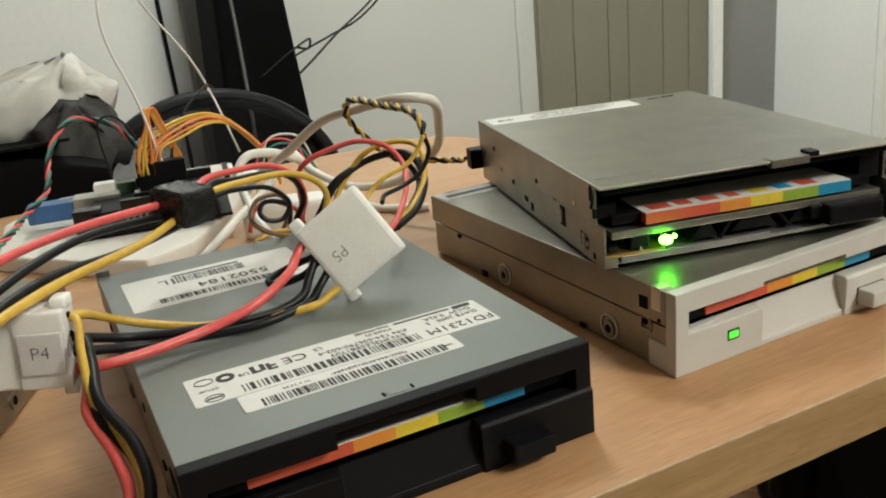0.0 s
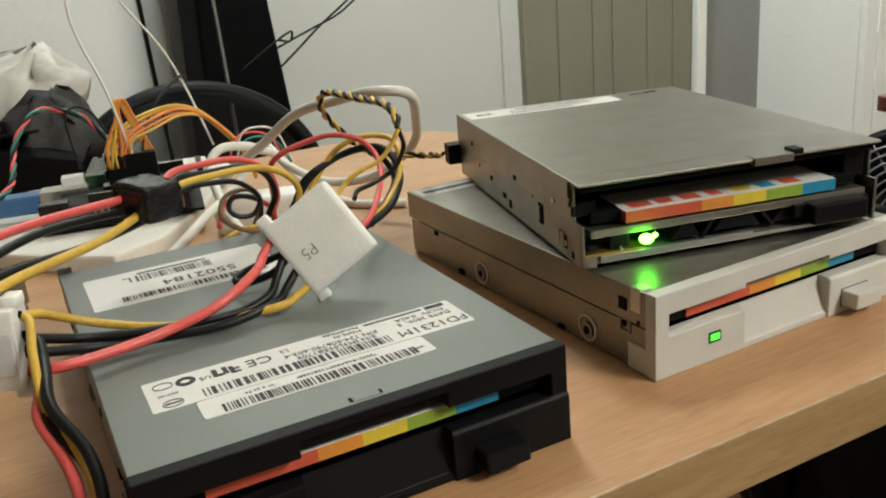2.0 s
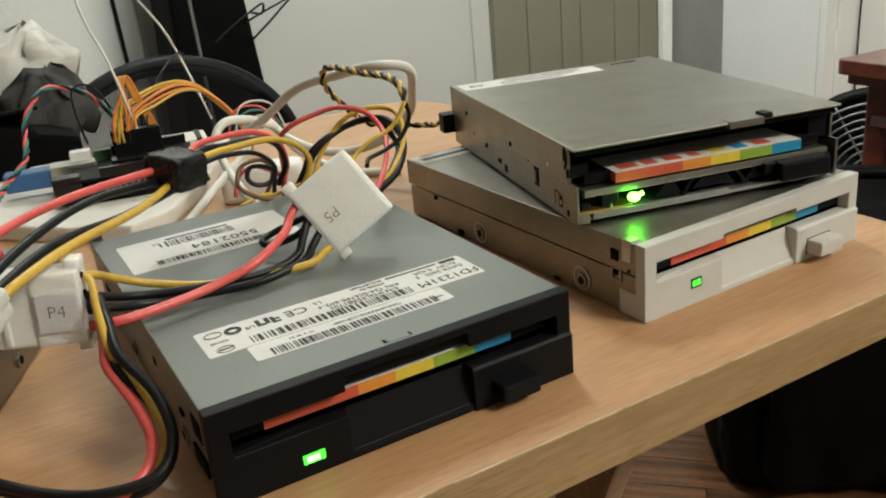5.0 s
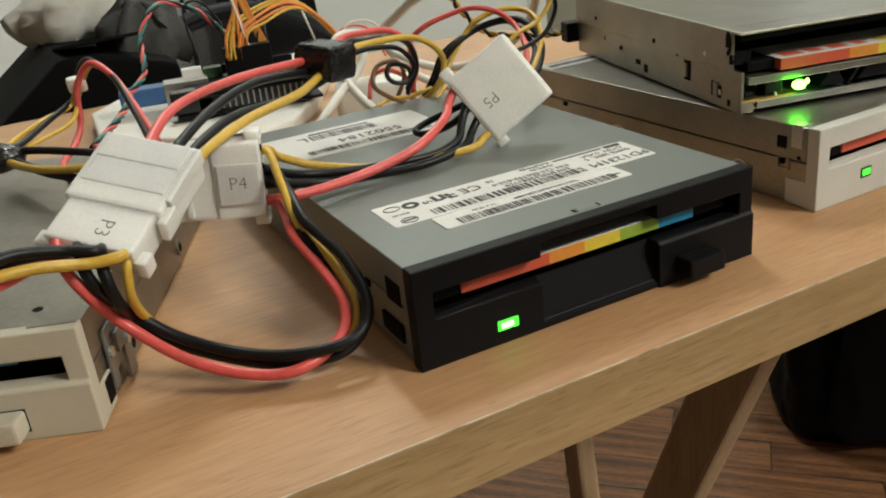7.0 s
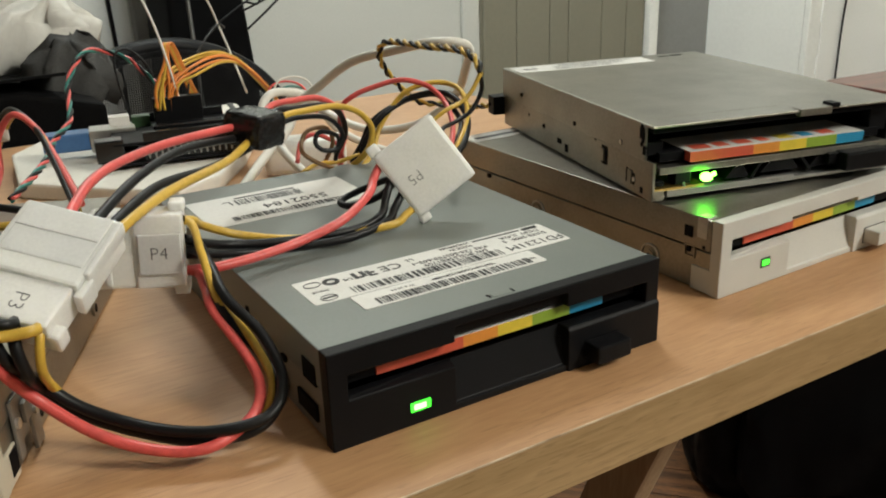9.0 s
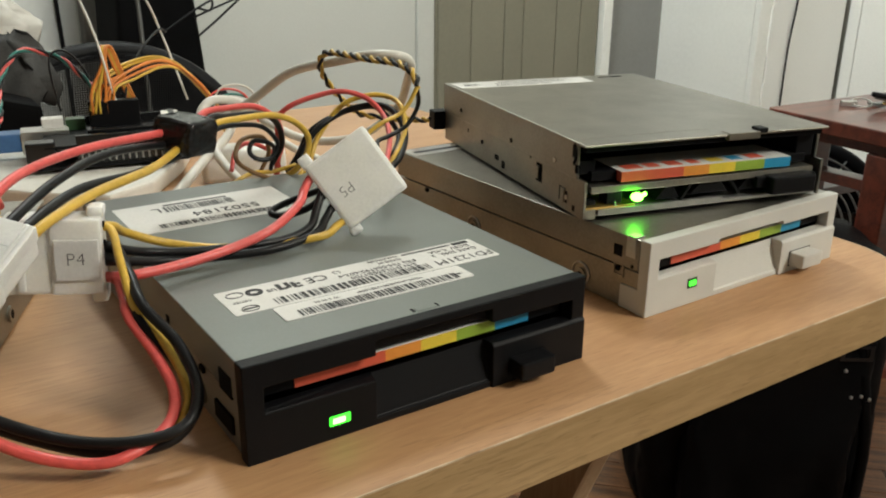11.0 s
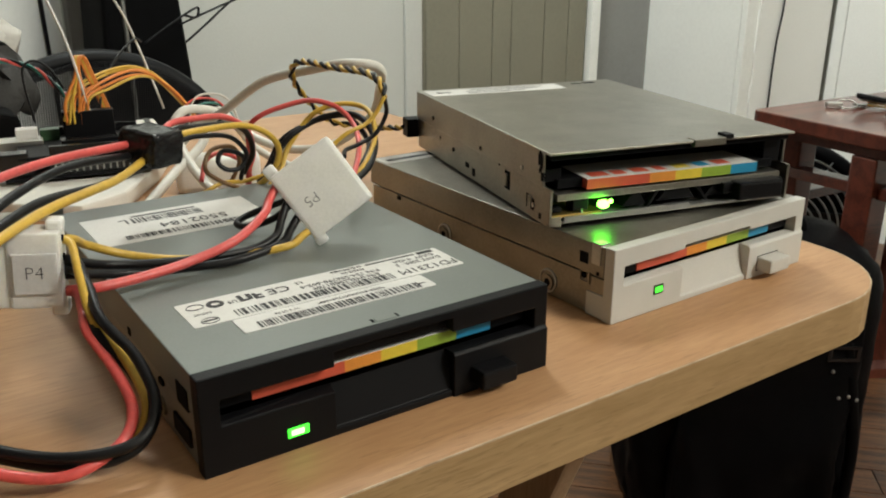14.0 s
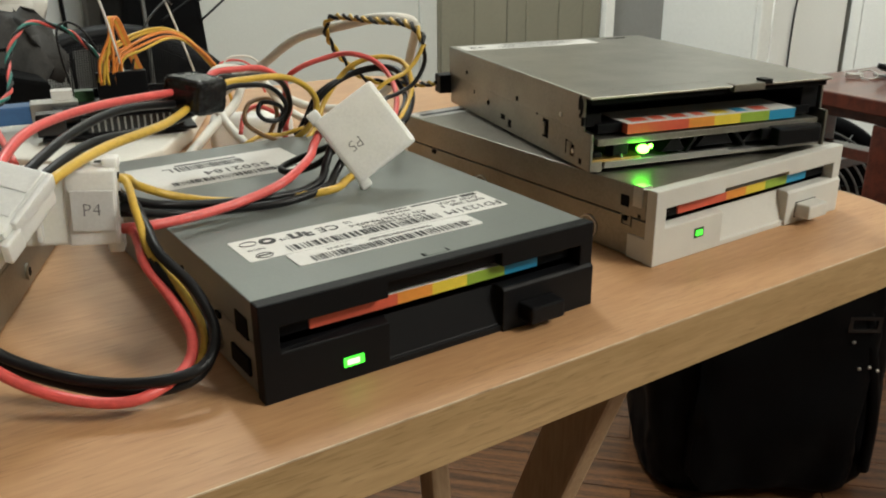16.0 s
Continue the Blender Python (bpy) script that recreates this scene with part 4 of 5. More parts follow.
wire([(0.0340, 0.1150, 0.8030), (0.0400, 0.1180, 0.8040), (0.0492, 0.1250, 0.8032), (0.0676, 0.1350, 0.8011), (0.0795, 0.1400, 0.7960), (0.0844, 0.1400, 0.7888), (0.0810, 0.1400, 0.7800), (0.0740, 0.1500, 0.7700)], "wire_yellow", 0.0012)
wire([(0.0340, 0.1140, 0.8010), (0.0400, 0.1165, 0.8025), (0.0473, 0.1200, 0.8023), (0.0592, 0.1250, 0.7996), (0.0670, 0.1300, 0.7919), (0.0644, 0.1300, 0.7865), (0.0590, 0.1300, 0.7866), (0.0564, 0.1310, 0.7897), (0.0595, 0.1330, 0.7929), (0.0688, 0.1380, 0.7885), (0.0700, 0.1450, 0.7780)], "wire_black", 0.0009)
wire([(0.0700, 0.1460, 0.7740), (0.0610, 0.1420, 0.7790), (0.0560, 0.1440, 0.7840), (0.0600, 0.1480, 0.7900), (0.0690, 0.1500, 0.7900), (0.0730, 0.1530, 0.7830), (0.0700, 0.1560, 0.7740)], "wire_brown", 0.0009)
wire([(0.0560, 0.1480, 0.7740), (0.0640, 0.1500, 0.7760), (0.0740, 0.1520, 0.7750), (0.0840, 0.1500, 0.7770)], "wire_yellow", 0.0009)
wire([(0.0560, 0.1500, 0.7780), (0.0600, 0.1540, 0.7850), (0.0680, 0.1580, 0.7860), (0.0780, 0.1600, 0.7800), (0.0800, 0.1600, 0.7740)], "wire_red", 0.0009)
wire([(0.0803, 0.1600, 0.7800), (0.0805, 0.1600, 0.7935), (0.0840, 0.1550, 0.7997), (0.0929, 0.1500, 0.8036), (0.1017, 0.1450, 0.8055), (0.1103, 0.1400, 0.8027), (0.1122, 0.1300, 0.7973), (0.1061, 0.1150, 0.7919), (0.0956, 0.1000, 0.7867), (0.0850, 0.0850, 0.7870)], "wire_red", 0.00105)
wire([(0.0790, 0.1500, 0.7740), (0.0837, 0.1500, 0.7765), (0.0867, 0.1500, 0.7831), (0.0946, 0.1500, 0.7914), (0.1076, 0.1500, 0.7968), (0.1153, 0.1400, 0.7995), (0.1174, 0.1300, 0.7979), (0.1160, 0.1200, 0.7919), (0.1080, 0.1100, 0.7861), (0.0974, 0.1000, 0.7847), (0.0850, 0.0880, 0.7860)], "wire_black", 0.0013)
wire([(0.0810, 0.1530, 0.7740), (0.0860, 0.1540, 0.7800), (0.0920, 0.1540, 0.7890), (0.1040, 0.1520, 0.7950), (0.1140, 0.1430, 0.7985), (0.1160, 0.1340, 0.7960), (0.1150, 0.1230, 0.7900), (0.1060, 0.1130, 0.7850), (0.0950, 0.1000, 0.7830)], "wire_black", 0.0011)
wire([(0.0800, 0.1420, 0.7740), (0.0865, 0.1450, 0.7784), (0.0931, 0.1500, 0.7869), (0.1038, 0.1500, 0.7984), (0.1130, 0.1450, 0.8028), (0.1206, 0.1400, 0.8023), (0.1205, 0.1300, 0.7998), (0.1160, 0.1200, 0.7930), (0.1056, 0.1100, 0.7864), (0.0900, 0.0950, 0.7850)], "wire_yellow", 0.00105)
# leads that join the beige drive's side
wire([(-0.0290, 0.0850, 0.7890), (-0.0345, 0.0990, 0.7885), (-0.0509, 0.1060, 0.7870), (-0.0636, 0.1237, 0.7850), (-0.0721, 0.1475, 0.7840), (-0.0730, 0.1560, 0.7850)], "wire_yellow", 0.0013)
wire([(-0.0320, 0.0980, 0.7860), (-0.0423, 0.1187, 0.7860), (-0.0614, 0.1445, 0.7860), (-0.0729, 0.1576, 0.7850)], "wire_black", 0.0013)
wire([(-0.0420, 0.0930, 0.7830), (-0.0475, 0.1016, 0.7830), (-0.0611, 0.1194, 0.7840), (-0.0703, 0.1482, 0.7840), (-0.0740, 0.1540, 0.7845)], "wire_black", 0.0013)
wire([(-0.0740, 0.1520, 0.7850), (-0.0684, 0.1684, 0.7860), (-0.0573, 0.1824, 0.7880), (-0.0472, 0.1888, 0.7900), (-0.0425, 0.1926, 0.7960)], "wire_yellow", 0.0010)
wire([(-0.0730, 0.1530, 0.7850), (-0.0662, 0.1613, 0.7860), (-0.0555, 0.1804, 0.7880), (-0.0442, 0.1925, 0.7920), (-0.0414, 0.1991, 0.7980), (-0.0370, 0.1913, 0.8050), (-0.0318, 0.1721, 0.8010), (-0.0305, 0.1458, 0.7930), (-0.0310, 0.1100, 0.7850)], "wire_black", 0.0011)
wire([(-0.0740, 0.1540, 0.7840), (-0.0600, 0.1700, 0.7840), (-0.0480, 0.1820, 0.7860), (-0.0420, 0.1900, 0.7950), (-0.0360, 0.1850, 0.8040), (-0.0310, 0.1690, 0.8000), (-0.0295, 0.1440, 0.7920), (-0.0300, 0.1150, 0.7850)], "wire_yellow", 0.0009)
wire([(-0.0500, 0.1100, 0.7795), (-0.0545, 0.1350, 0.7775), (-0.0560, 0.1560, 0.7770), (-0.0503, 0.1677, 0.7800), (-0.0452, 0.1842, 0.7840), (-0.0433, 0.1863, 0.7960), (-0.0375, 0.1805, 0.8050), (-0.0318, 0.1721, 0.8010), (-0.0295, 0.1500, 0.7940), (-0.0290, 0.1150, 0.7870)], "wire_red", 0.0012)
m = Matrix.Translation((-0.0735, 0.1520, 0.7845))
bm = bmesh.new()
bmesh.ops.create_icosphere(bm, subdivisions=3, radius=0.0062, matrix=m @ Matrix.Diagonal((1.2, 1.2, 0.75, 1)))
for v in bm.verts:
    v.co += Vector((rng.uniform(-1, 1), rng.uniform(-1, 1), rng.uniform(-1, 1))) * 0.0004
cpart("tape_wrap", bm, "tape", "wrinkled black insulating tape")
cpart("cable_tie", box(-0.0033, 0.0033, -0.0033, 0.0033, -0.0028, 0.0028, 0.0012, None, Matrix.Translation((-0.0425, 0.1920, 0.7968))), "nylon", "white clip round the wires")

# ---- twisted black and yellow pair of the open drive ----
pair = thing("drive_lead", pose(0, 0, TOP), "twisted black and yellow lead of the open drive", "cable")
path = [(0.1560, 0.1640, 0.7850), (0.1546, 0.1800, 0.7824), (0.1451, 0.1900, 0.7829), (0.1327, 0.1900, 0.7864), (0.1209, 0.1900, 0.7980), (0.1127, 0.1850, 0.8081), (0.1113, 0.1800, 0.8149), (0.1122, 0.1700, 0.8171), (0.1110, 0.1400, 0.8182), (0.1095, 0.1150, 0.8197), (0.1073, 0.1000, 0.8181), (0.1059, 0.0950, 0.8139)]
for i, mat in enumerate(("wire_black", "wire_yellow")):
    ob = part(mat.replace("wire_", "") + "_wire", twisted(path, 0.0008, i), mat, pair)
    ob.data.transform(Matrix.Translation((0, 0, -TOP)))
for mat, pts in (("wire_yellow", [(0.1059, 0.0950, 0.8139), (0.1022, 0.0950, 0.8083), (0.0976, 0.0950, 0.8048), (0.0907, 0.0950, 0.8026), (0.0839, 0.0950, 0.7979), (0.0760, 0.0860, 0.7920)]),
                 ("wire_black", [(0.1059, 0.0952, 0.8139), (0.1094, 0.1000, 0.8067), (0.1050, 0.1000, 0.8000), (0.0978, 0.1000, 0.7968), (0.0898, 0.0950, 0.7967), (0.0864, 0.0900, 0.7957)])):
    ob = part(mat.replace("wire_", "") + "_wire", tube(pts, 0.0008), mat, pair)
    ob.data.transform(Matrix.Translation((0, 0, -TOP)))

# ---- controller board on its white foam ----
def lowered(ob):
    ob.data.transform(Matrix.Translation((0, 0, -TOP)))
    return ob


foam = single("foam_sheet", prism([(-0.034, 0.270), (0.000, 0.232), (0.024, 0.212), (0.046, 0.224), (0.072, 0.262), (0.100, 0.318), (0.112, 0.352), (0.060, 0.366), (0.000, 0.372), (-0.030, 0.330)], TOP, TOP + 0.008, 0.0015), "foam_white", "white foam sheet lying on the table under the circuit board", "foam sheet")
bd = thing("controller_board", pose(0.020, 0.258, TOP + 0.0082, 0, 0, -10), "black controller board with a blue plug and pin headers", "circuit board")
part("board", box(-0.018, 0.052, 0.000, 0.054, 0.0015, 0.0031, 0.0004), "black_plastic", bd)
part("shield", box(-0.012, 0.048, 0.003, 0.050, 0.0105, 0.0121, 0.0004), "black_plastic", bd, "black add-on board")
for y in (0.002, 0.049):
    part("pin_header", box(0.002, 0.046, y, y + 0.0026, 0.003, 0.0106, 0.0002), "black_gloss", bd)
    part("pin_header", box(0.002, 0.046, y, y + 0.0026, 0.0120, 0.0165, 0.0002), "black_gloss", bd)
for i in range(14):
    part("pin", box(0.0035 + i * 0.003, 0.0043 + i * 0.003, 0.0012, 0.0020, 0.0040, 0.0100), "steel_dark", bd)
part("usb_socket", box(-0.022, 0.000, 0.030, 0.043, 0.0032, 0.0142, 0.0005), "steel_bright", bd, "silver metal socket")
part("usb_plug", box(-0.044, -0.0215, 0.0305, 0.0425, 0.0045, 0.0135, 0.0012), "pcb_blue", bd, "blue plastic cable plug")
part("green_block", box(-0.001, 0.008, 0.038, 0.045, 0.0120, 0.0175, 0.0004), "pcb_green", bd, "green terminal block")
part("grey_block", box(-0.012, -0.002, 0.037, 0.045, 0.0120, 0.0185, 0.0004), "label_paper", bd)
part("power_jack", box(-0.020, -0.007, 0.003, 0.012, 0.0032, 0.0140, 0.0008), "black_gloss", bd)
part("chip", box(0.008, 0.042, 0.016, 0.024, 0.0121, 0.0160, 0.0003), "black_gloss", bd)
part("jumper_plug", box(0.010, 0.034, 0.030, 0.036, 0.0121, 0.0270, 0.0006), "black_plastic", bd, "black jumper wire plug")
for i in range(3):
    part("spacer", box(-0.014 + i * 0.028, -0.010 + i * 0.028, 0.006, 0.010, 0.0, 0.0016), "nylon", bd)

# jumper wires that arch from the black plug to the right
rng = random.Random(11)
group = "jumper wires on the circuit board"
arch = [(0.0360, 0.2850, 0.7800), (0.0400, 0.2860, 0.7930), (0.0520, 0.2900, 0.8000), (0.0700, 0.3000, 0.8035), (0.0850, 0.3080, 0.7990), (0.0980, 0.3100, 0.7880), (0.1090, 0.3120, 0.7740), (0.1150, 0.3160, 0.7600)]
for i, mat in enumerate(("wire_yellow", "wire_yellow", "wire_orange", "wire_orange", "wire_orange", "wire_yellow")):
    pts = [(x + i * 0.0021 * (1 - k / 7) + rng.uniform(-1, 1) * 0.0006, y + rng.uniform(-1, 1) * 0.0015, z - i * 0.0011 * min(1, k / 2) + rng.uniform(-1, 1) * 0.0008) for k, (x, y, z) in enumerate(arch)]
    single("jumper_wire", tube(pts, 0.00075), mat, ("yellow" if "yellow" in mat else "orange") + " jumper wire arching from the circuit board", "jumper wire", group)
for i, mat in enumerate(("wire_orange", "wire_yellow", "wire_orange", "wire_orange")):
    x = 0.0370 + i * 0.0034
    pts = [(x, 0.2850, 0.7790), (x + 0.0004, 0.2850, 0.7900), (0.0440 + i * 0.0006, 0.2855, 0.8030), (0.0440 + i * 0.001, 0.2860, 0.8105), (0.0470 + i * 0.001, 0.2880, 0.8100), (0.0505 + i * 0.001, 0.2890, 0.8000), (0.0560 + i * 0.001, 0.2900, 0.7840)]
    single("jumper_wire", tube(pts, 0.00075), mat, ("yellow" if "yellow" in mat else "orange") + " jumper wire looping up from the circuit board", "jumper wire", group)
single("stiff_wire", tube([(0.0490, 0.2850, 0.7800), (0.0440, 0.2850, 0.8080), (0.0405, 0.2850, 0.8230), (0.0353, 0.2850, 0.8394), (0.0330, 0.2850, 0.8540), (0.0350, 0.2860, 0.8690), (0.0420, 0.2890, 0.8760), (0.0500, 0.2940, 0.8690), (0.0577, 0.3000, 0.8566), (0.0748, 0.3100, 0.8320), (0.0846, 0.3200, 0.8122), (0.0906, 0.3200, 0.7929), (0.0950, 0.3180, 0.7760)], 0.00065), "wire_bright", "thin white wire bowing up in a tall loop", "wire")
single("black_lead", tube([(0.0530, 0.2870, 0.7830), (0.0580, 0.2920, 0.7960), (0.0690, 0.3020, 0.8080), (0.0820, 0.3150, 0.8150), (0.0870, 0.3200, 0.8130)], 0.0006), "wire_black", "thin black jumper wire leaning from the circuit board", "jumper wire", group)
single("black_lead", tube([(0.0250, 0.3000, 0.7790), (0.0230, 0.3020, 0.7960), (0.0240, 0.3040, 0.8060), (0.0300, 0.3050, 0.8085), (0.0360, 0.3030, 0.8040), (0.0400, 0.2980, 0.7950)], 0.0006), "wire_black", "small black wire loop beside the circuit board", "jumper wire", group)
tw = thing("twisted_lead", pose(0, 0, TOP), "twisted red, green and black lead running past the board", "cable")
path = [(-0.0440, 0.1750, 0.7760), (-0.0320, 0.2000, 0.7780), (-0.0230, 0.2250, 0.7790), (-0.0175, 0.2500, 0.7790), (-0.0068, 0.2700, 0.7836), (-0.0024, 0.2900, 0.7948), (0.0050, 0.3000, 0.8054), (0.0154, 0.3100, 0.8090), (0.0301, 0.3100, 0.8036), (0.0377, 0.3000, 0.7951), (0.0430, 0.2900, 0.7860)]
for i, mat in enumerate(("wire_red", "wire_green", "wire_black")):
    lowered(part(mat.replace("wire_", "") + "_wire", twisted(path, 0.00075, i, 3, 0.020), mat, tw))
tw = thing("twisted_lead", pose(0, 0, TOP), "thin red, green and white leads behind the grey cable", "cable")
for mat, dz, dx in (("wire_red", 0.004, 0.0), ("wire_green", 0.001, 0.003), ("wire_white", 0.006, 0.004)):
    lowered(part(mat.replace("wire_", "") + "_wire", tube([(0.098 + dx, 0.300, 0.768), (0.102 + dx, 0.300, 0.776 + dz), (0.111 + dx, 0.300, 0.779 + dz), (0.121 + dx, 0.298, 0.775 + dz), (0.127 + dx, 0.295, 0.764)], 0.0006), mat, tw))

# ---- grey-white cable, its plug block and black tip ----
gc = thing("grey_cable", pose(0, 0, TOP), "thick grey-white cable lying in loops, with a black tip", "cable")
for pts in ([(0.0800, 0.2480, 0.7700), (0.0845, 0.2400, 0.7784), (0.0955, 0.2250, 0.7896), (0.1072, 0.2050, 0.8047), (0.1169, 0.1800, 0.8119), (0.1245, 0.1560, 0.8170), (0.1375, 0.1520, 0.8144), (0.1490, 0.1720, 0.8008), (0.1570, 0.1950, 0.7845), (0.1448, 0.2100, 0.7700), (0.1275, 0.2300, 0.7660), (0.1156, 0.2550, 0.7720), (0.1108, 0.2750, 0.7800), (0.1020, 0.2900, 0.7700), (0.0950, 0.3050, 0.7600)],
            [(0.1600, 0.2150, 0.7520), (0.1500, 0.2200, 0.7525), (0.1380, 0.2350, 0.7525), (0.1250, 0.2600, 0.7600), (0.1130, 0.2620, 0.7760), (0.1017, 0.2500, 0.7830), (0.0940, 0.2450, 0.7870), (0.0810, 0.2400, 0.7886), (0.0739, 0.2350, 0.7829), (0.0720, 0.2200, 0.7746), (0.0717, 0.2000, 0.7670), (0.0742, 0.1800, 0.7610), (0.0800, 0.1620, 0.7560), (0.0950, 0.1560, 0.7522), (0.1200, 0.1580, 0.7522)],
            [(0.0930, 0.2420, 0.7790), (0.0822, 0.2250, 0.7739), (0.0636, 0.2050, 0.7690), (0.0516, 0.1900, 0.7660), (0.0388, 0.1720, 0.7640)]):
    lowered(part("sheath", tube(pts, 0.0021, None, 10), "wire_white", gc))
lowered(part("black_tip", tube([(0.0400, 0.1735, 0.7642), (0.0340, 0.1650, 0.7625), (0.0270, 0.1550, 0.7610)], 0.0026, None, 10, 3), "wire_black", gc, "black end sleeve"))
lowered(part("plug_block", box(-0.020, 0.020, -0.010, 0.010, 0, 0.017, 0.004, None, pose(0.0930, 0.2330, TOP, 0, 0, -22)), "nylon", gc, "rounded white plug block", True))
bx = thing("white_box", pose(0.070, 0.320, TOP + 0.0082, 0, 0, -10), "small white plastic box with black straps on the foam", "box")
part("body", box(-0.020, 0.020, -0.012, 0.012, 0, 0.011, 0.0015), "foam_white", bx)
for x in (-0.012, 0.014):
    part("strap", box(x, x + 0.003, -0.0124, 0.0124, 0.0, 0.0114, 0.0003), "wire_black", bx)

# ---- things behind the table ----
# crumpled white paper bag and a dark one, on a stand
stand = thing("box_stand", pose(0, 0, 0), "black slant-sided cardboard box standing behind the table", "box")
tip = Matrix(((1, 0, 0, 0), (0, 0, -1, 0.56), (0, 1, 0, 0), (0, 0, 0, 1)))
part("body", prism([(-0.100, 0.0), (0.034, 0.0), (0.034, 0.764), (-0.010, 0.776), (-0.034, 0.777), (-0.072, 0.748), (-0.092, 0.722)], 0.0, 0.155, 0.003, None, tip), "black_fabric", stand)
part("flap", box(-0.030, 0.012, -0.050, 0.0, 0.0, 0.002, 0.0005, None, pose(-0.004, 0.458, 0.7765, -8, 0, 8)), "black_fabric", stand)


def crumpled(name, rows, mat, label, category, seed, rough=0.010):
    """A crushed sheet, lofted over ring sections and creased."""
    rr = random.Random(seed)
    bm = bmesh.new()
    rings = []
    n = 26
    for cx, cy, cz, rx, ry in rows:
        rings.append([bm.verts.new((cx + rx * math.cos(2 * math.pi * k / n) * (1 + 0.22 * math.sin(3 * k + cz * 80) ), cy + ry * math.sin(2 * math.pi * k / n) * (1 + 0.2 * math.cos(5 * k + cz * 60)), cz + rough * rr.uniform(-0.6, 0.6))) for k in range(n)])
    for a, b in zip(rings, rings[1:]):
        for k in range(n):
            bm.faces.new((a[k], a[(k + 1) % n], b[(k + 1) % n], b[k]))
    bm.faces.new(rings[0][::-1])
    bm.faces.new(rings[-1])
    bmesh.ops.recalc_face_normals(bm, faces=bm.faces[:])
    for v in bm.verts:
        v.co += rough * 0.5 * Vector((rr.uniform(-1, 1), rr.uniform(-1, 1), rr.uniform(-1, 1)))
    bmesh.ops.subdivide_edges(bm, edges=bm.edges[:], cuts=2, smooth=0.3)
    for v in bm.verts:
        fold = 1 - abs(noise.noise(v.co * 55 + Vector((seed, 0, 0)))) * 2
        v.co += rough * 0.35 * fold * Vector((math.sin(v.co.z * 190), -0.7, math.cos(v.co.x * 170)))
    return single(name, bm, mat, label, category, smooth=True)


crumpled("paper_bag", [(0.000, 0.520, 0.776, 0.040, 0.026), (0.002, 0.520, 0.790, 0.048, 0.030), (0.002, 0.520, 0.803, 0.046, 0.028), (0.008, 0.520, 0.812, 0.036, 0.022), (0.020, 0.521, 0.819, 0.020, 0.014), (0.027, 0.521, 0.826, 0.006, 0.005)], "paper_white", "crumpled white paper bag on the black box", "paper bag", 5, 0.006)
crumpled("grey_cloth", [(0.020, 0.455, 0.7585, 0.030, 0.016), (0.022, 0.456, 0.772, 0.028, 0.016), (0.024, 0.457, 0.785, 0.024, 0.014), (0.024, 0.458, 0.794, 0.018, 0.010), (0.022, 0.458, 0.800, 0.008, 0.006)], "grey_cloth", "crumpled dark grey cloth behind the circuit board", "cloth", 8, 0.006)

# black mesh chair back with a round rim
ch = thing("mesh_chair", pose(0.205, 0.95, -0.012), "black office chair with a rounded mesh backrest", "chair")
rim = [(0.160 * math.cos(a), 0.03 * math.sin(a) ** 2, 0.60 + 0.135 * math.sin(a) if math.sin(a) > 0 else 0.60 + 0.20 * math.sin(a)) for a in [2 * math.pi * k / 28 for k in range(28)]]
part("rim", tube(rim, 0.012, None, 8, 3, True), "black_plastic", ch)
bm = bmesh.new()
for k in range(-57, 58):
    x = k * 0.00275
    s = math.sqrt(max(0, 1 - (x / 0.160) ** 2))
    sweep([Vector((x, 0.028 * (1 - (2 * j / 8 - 1) ** 2), 0.60 - 0.20 * s + (0.335 * s) * j / 8)) for j in range(9)], 0.00065, bm, 3)
for k in range(-70, 48):
    z = 0.60 + k * 0.0028
    h = 0.135 if k > 0 else 0.20
    s = math.sqrt(max(0, 1 - ((z - 0.60) / h) ** 2)) * 0.158
    sweep([Vector((s * (2 * j / 6 - 1), 0.026 * (1 - (2 * j / 6 - 1) ** 2), z)) for j in range(7)], 0.00065, bm, 3)
tagged(part("mesh", bm, "mesh_black", ch, "woven black mesh"), kind="stuff")
part("lumbar_band", box(-0.150, 0.150, 0.006, 0.030, 0.49, 0.605, 0.008), "black_fabric", ch)
part("post", box(-0.03, 0.03, 0.02, 0.05, 0.25, 0.47, 0.006), "black_plastic", ch)
part("seat", box(-0.22, 0.22, 0.02, 0.44, 0.38, 0.45, 0.02), "black_fabric", ch)
part("column", disc(0.03, 0.36, Matrix.Translation((0, 0.23, 0.20))), "black_plastic", ch)
for k in range(5):
    part("foot", box(0, 0.24, -0.02, 0.02, 0.012, 0.05, 0.006, None, pose(0, 0.23, 0, 0, 0, 72 * k + 20)), "black_plastic", ch)

# tall black tower leaning against the wall
tall = thing("black_case", pose(0, 0, 0), "tall black padded case leaning against the wall", "case")
bm = bmesh.new()
q = [(0.300, 1.40, 0.0), (0.530, 1.40, 0.0), (0.465, 1.40, 0.80), (0.440, 1.41, 1.15), (0.350, 1.41, 1.15), (0.336, 1.40, 0.80)]
front = [bm.verts.new(p) for p in q]
back = [bm.verts.new((x, y + 0.16, z)) for x, y, z in q]
bm.faces.new(front)
bm.faces.new(back[::-1])
for k in range(6):
    bm.faces.new((front[k], back[k], back[(k + 1) % 6], front[(k + 1) % 6]))
bmesh.ops.recalc_face_normals(bm, faces=bm.faces[:])
bevelled(bm, 0.012, 3)
part("body", bm, "black_fabric", tall)
part("zip", tube([(0.372, 1.399, 0.05), (0.370, 1.399, 0.65), (0.362, 1.400, 0.93)], 0.004, None, 6, 6), "steel_dark", tall, "grey zip line")
single("white_panel", box(-0.75, 0.331, 1.700, 1.745, 0.0, 2.2, 0.003), "white_door", "tall white painted panel against the wall", "wall panel", kind="structure")
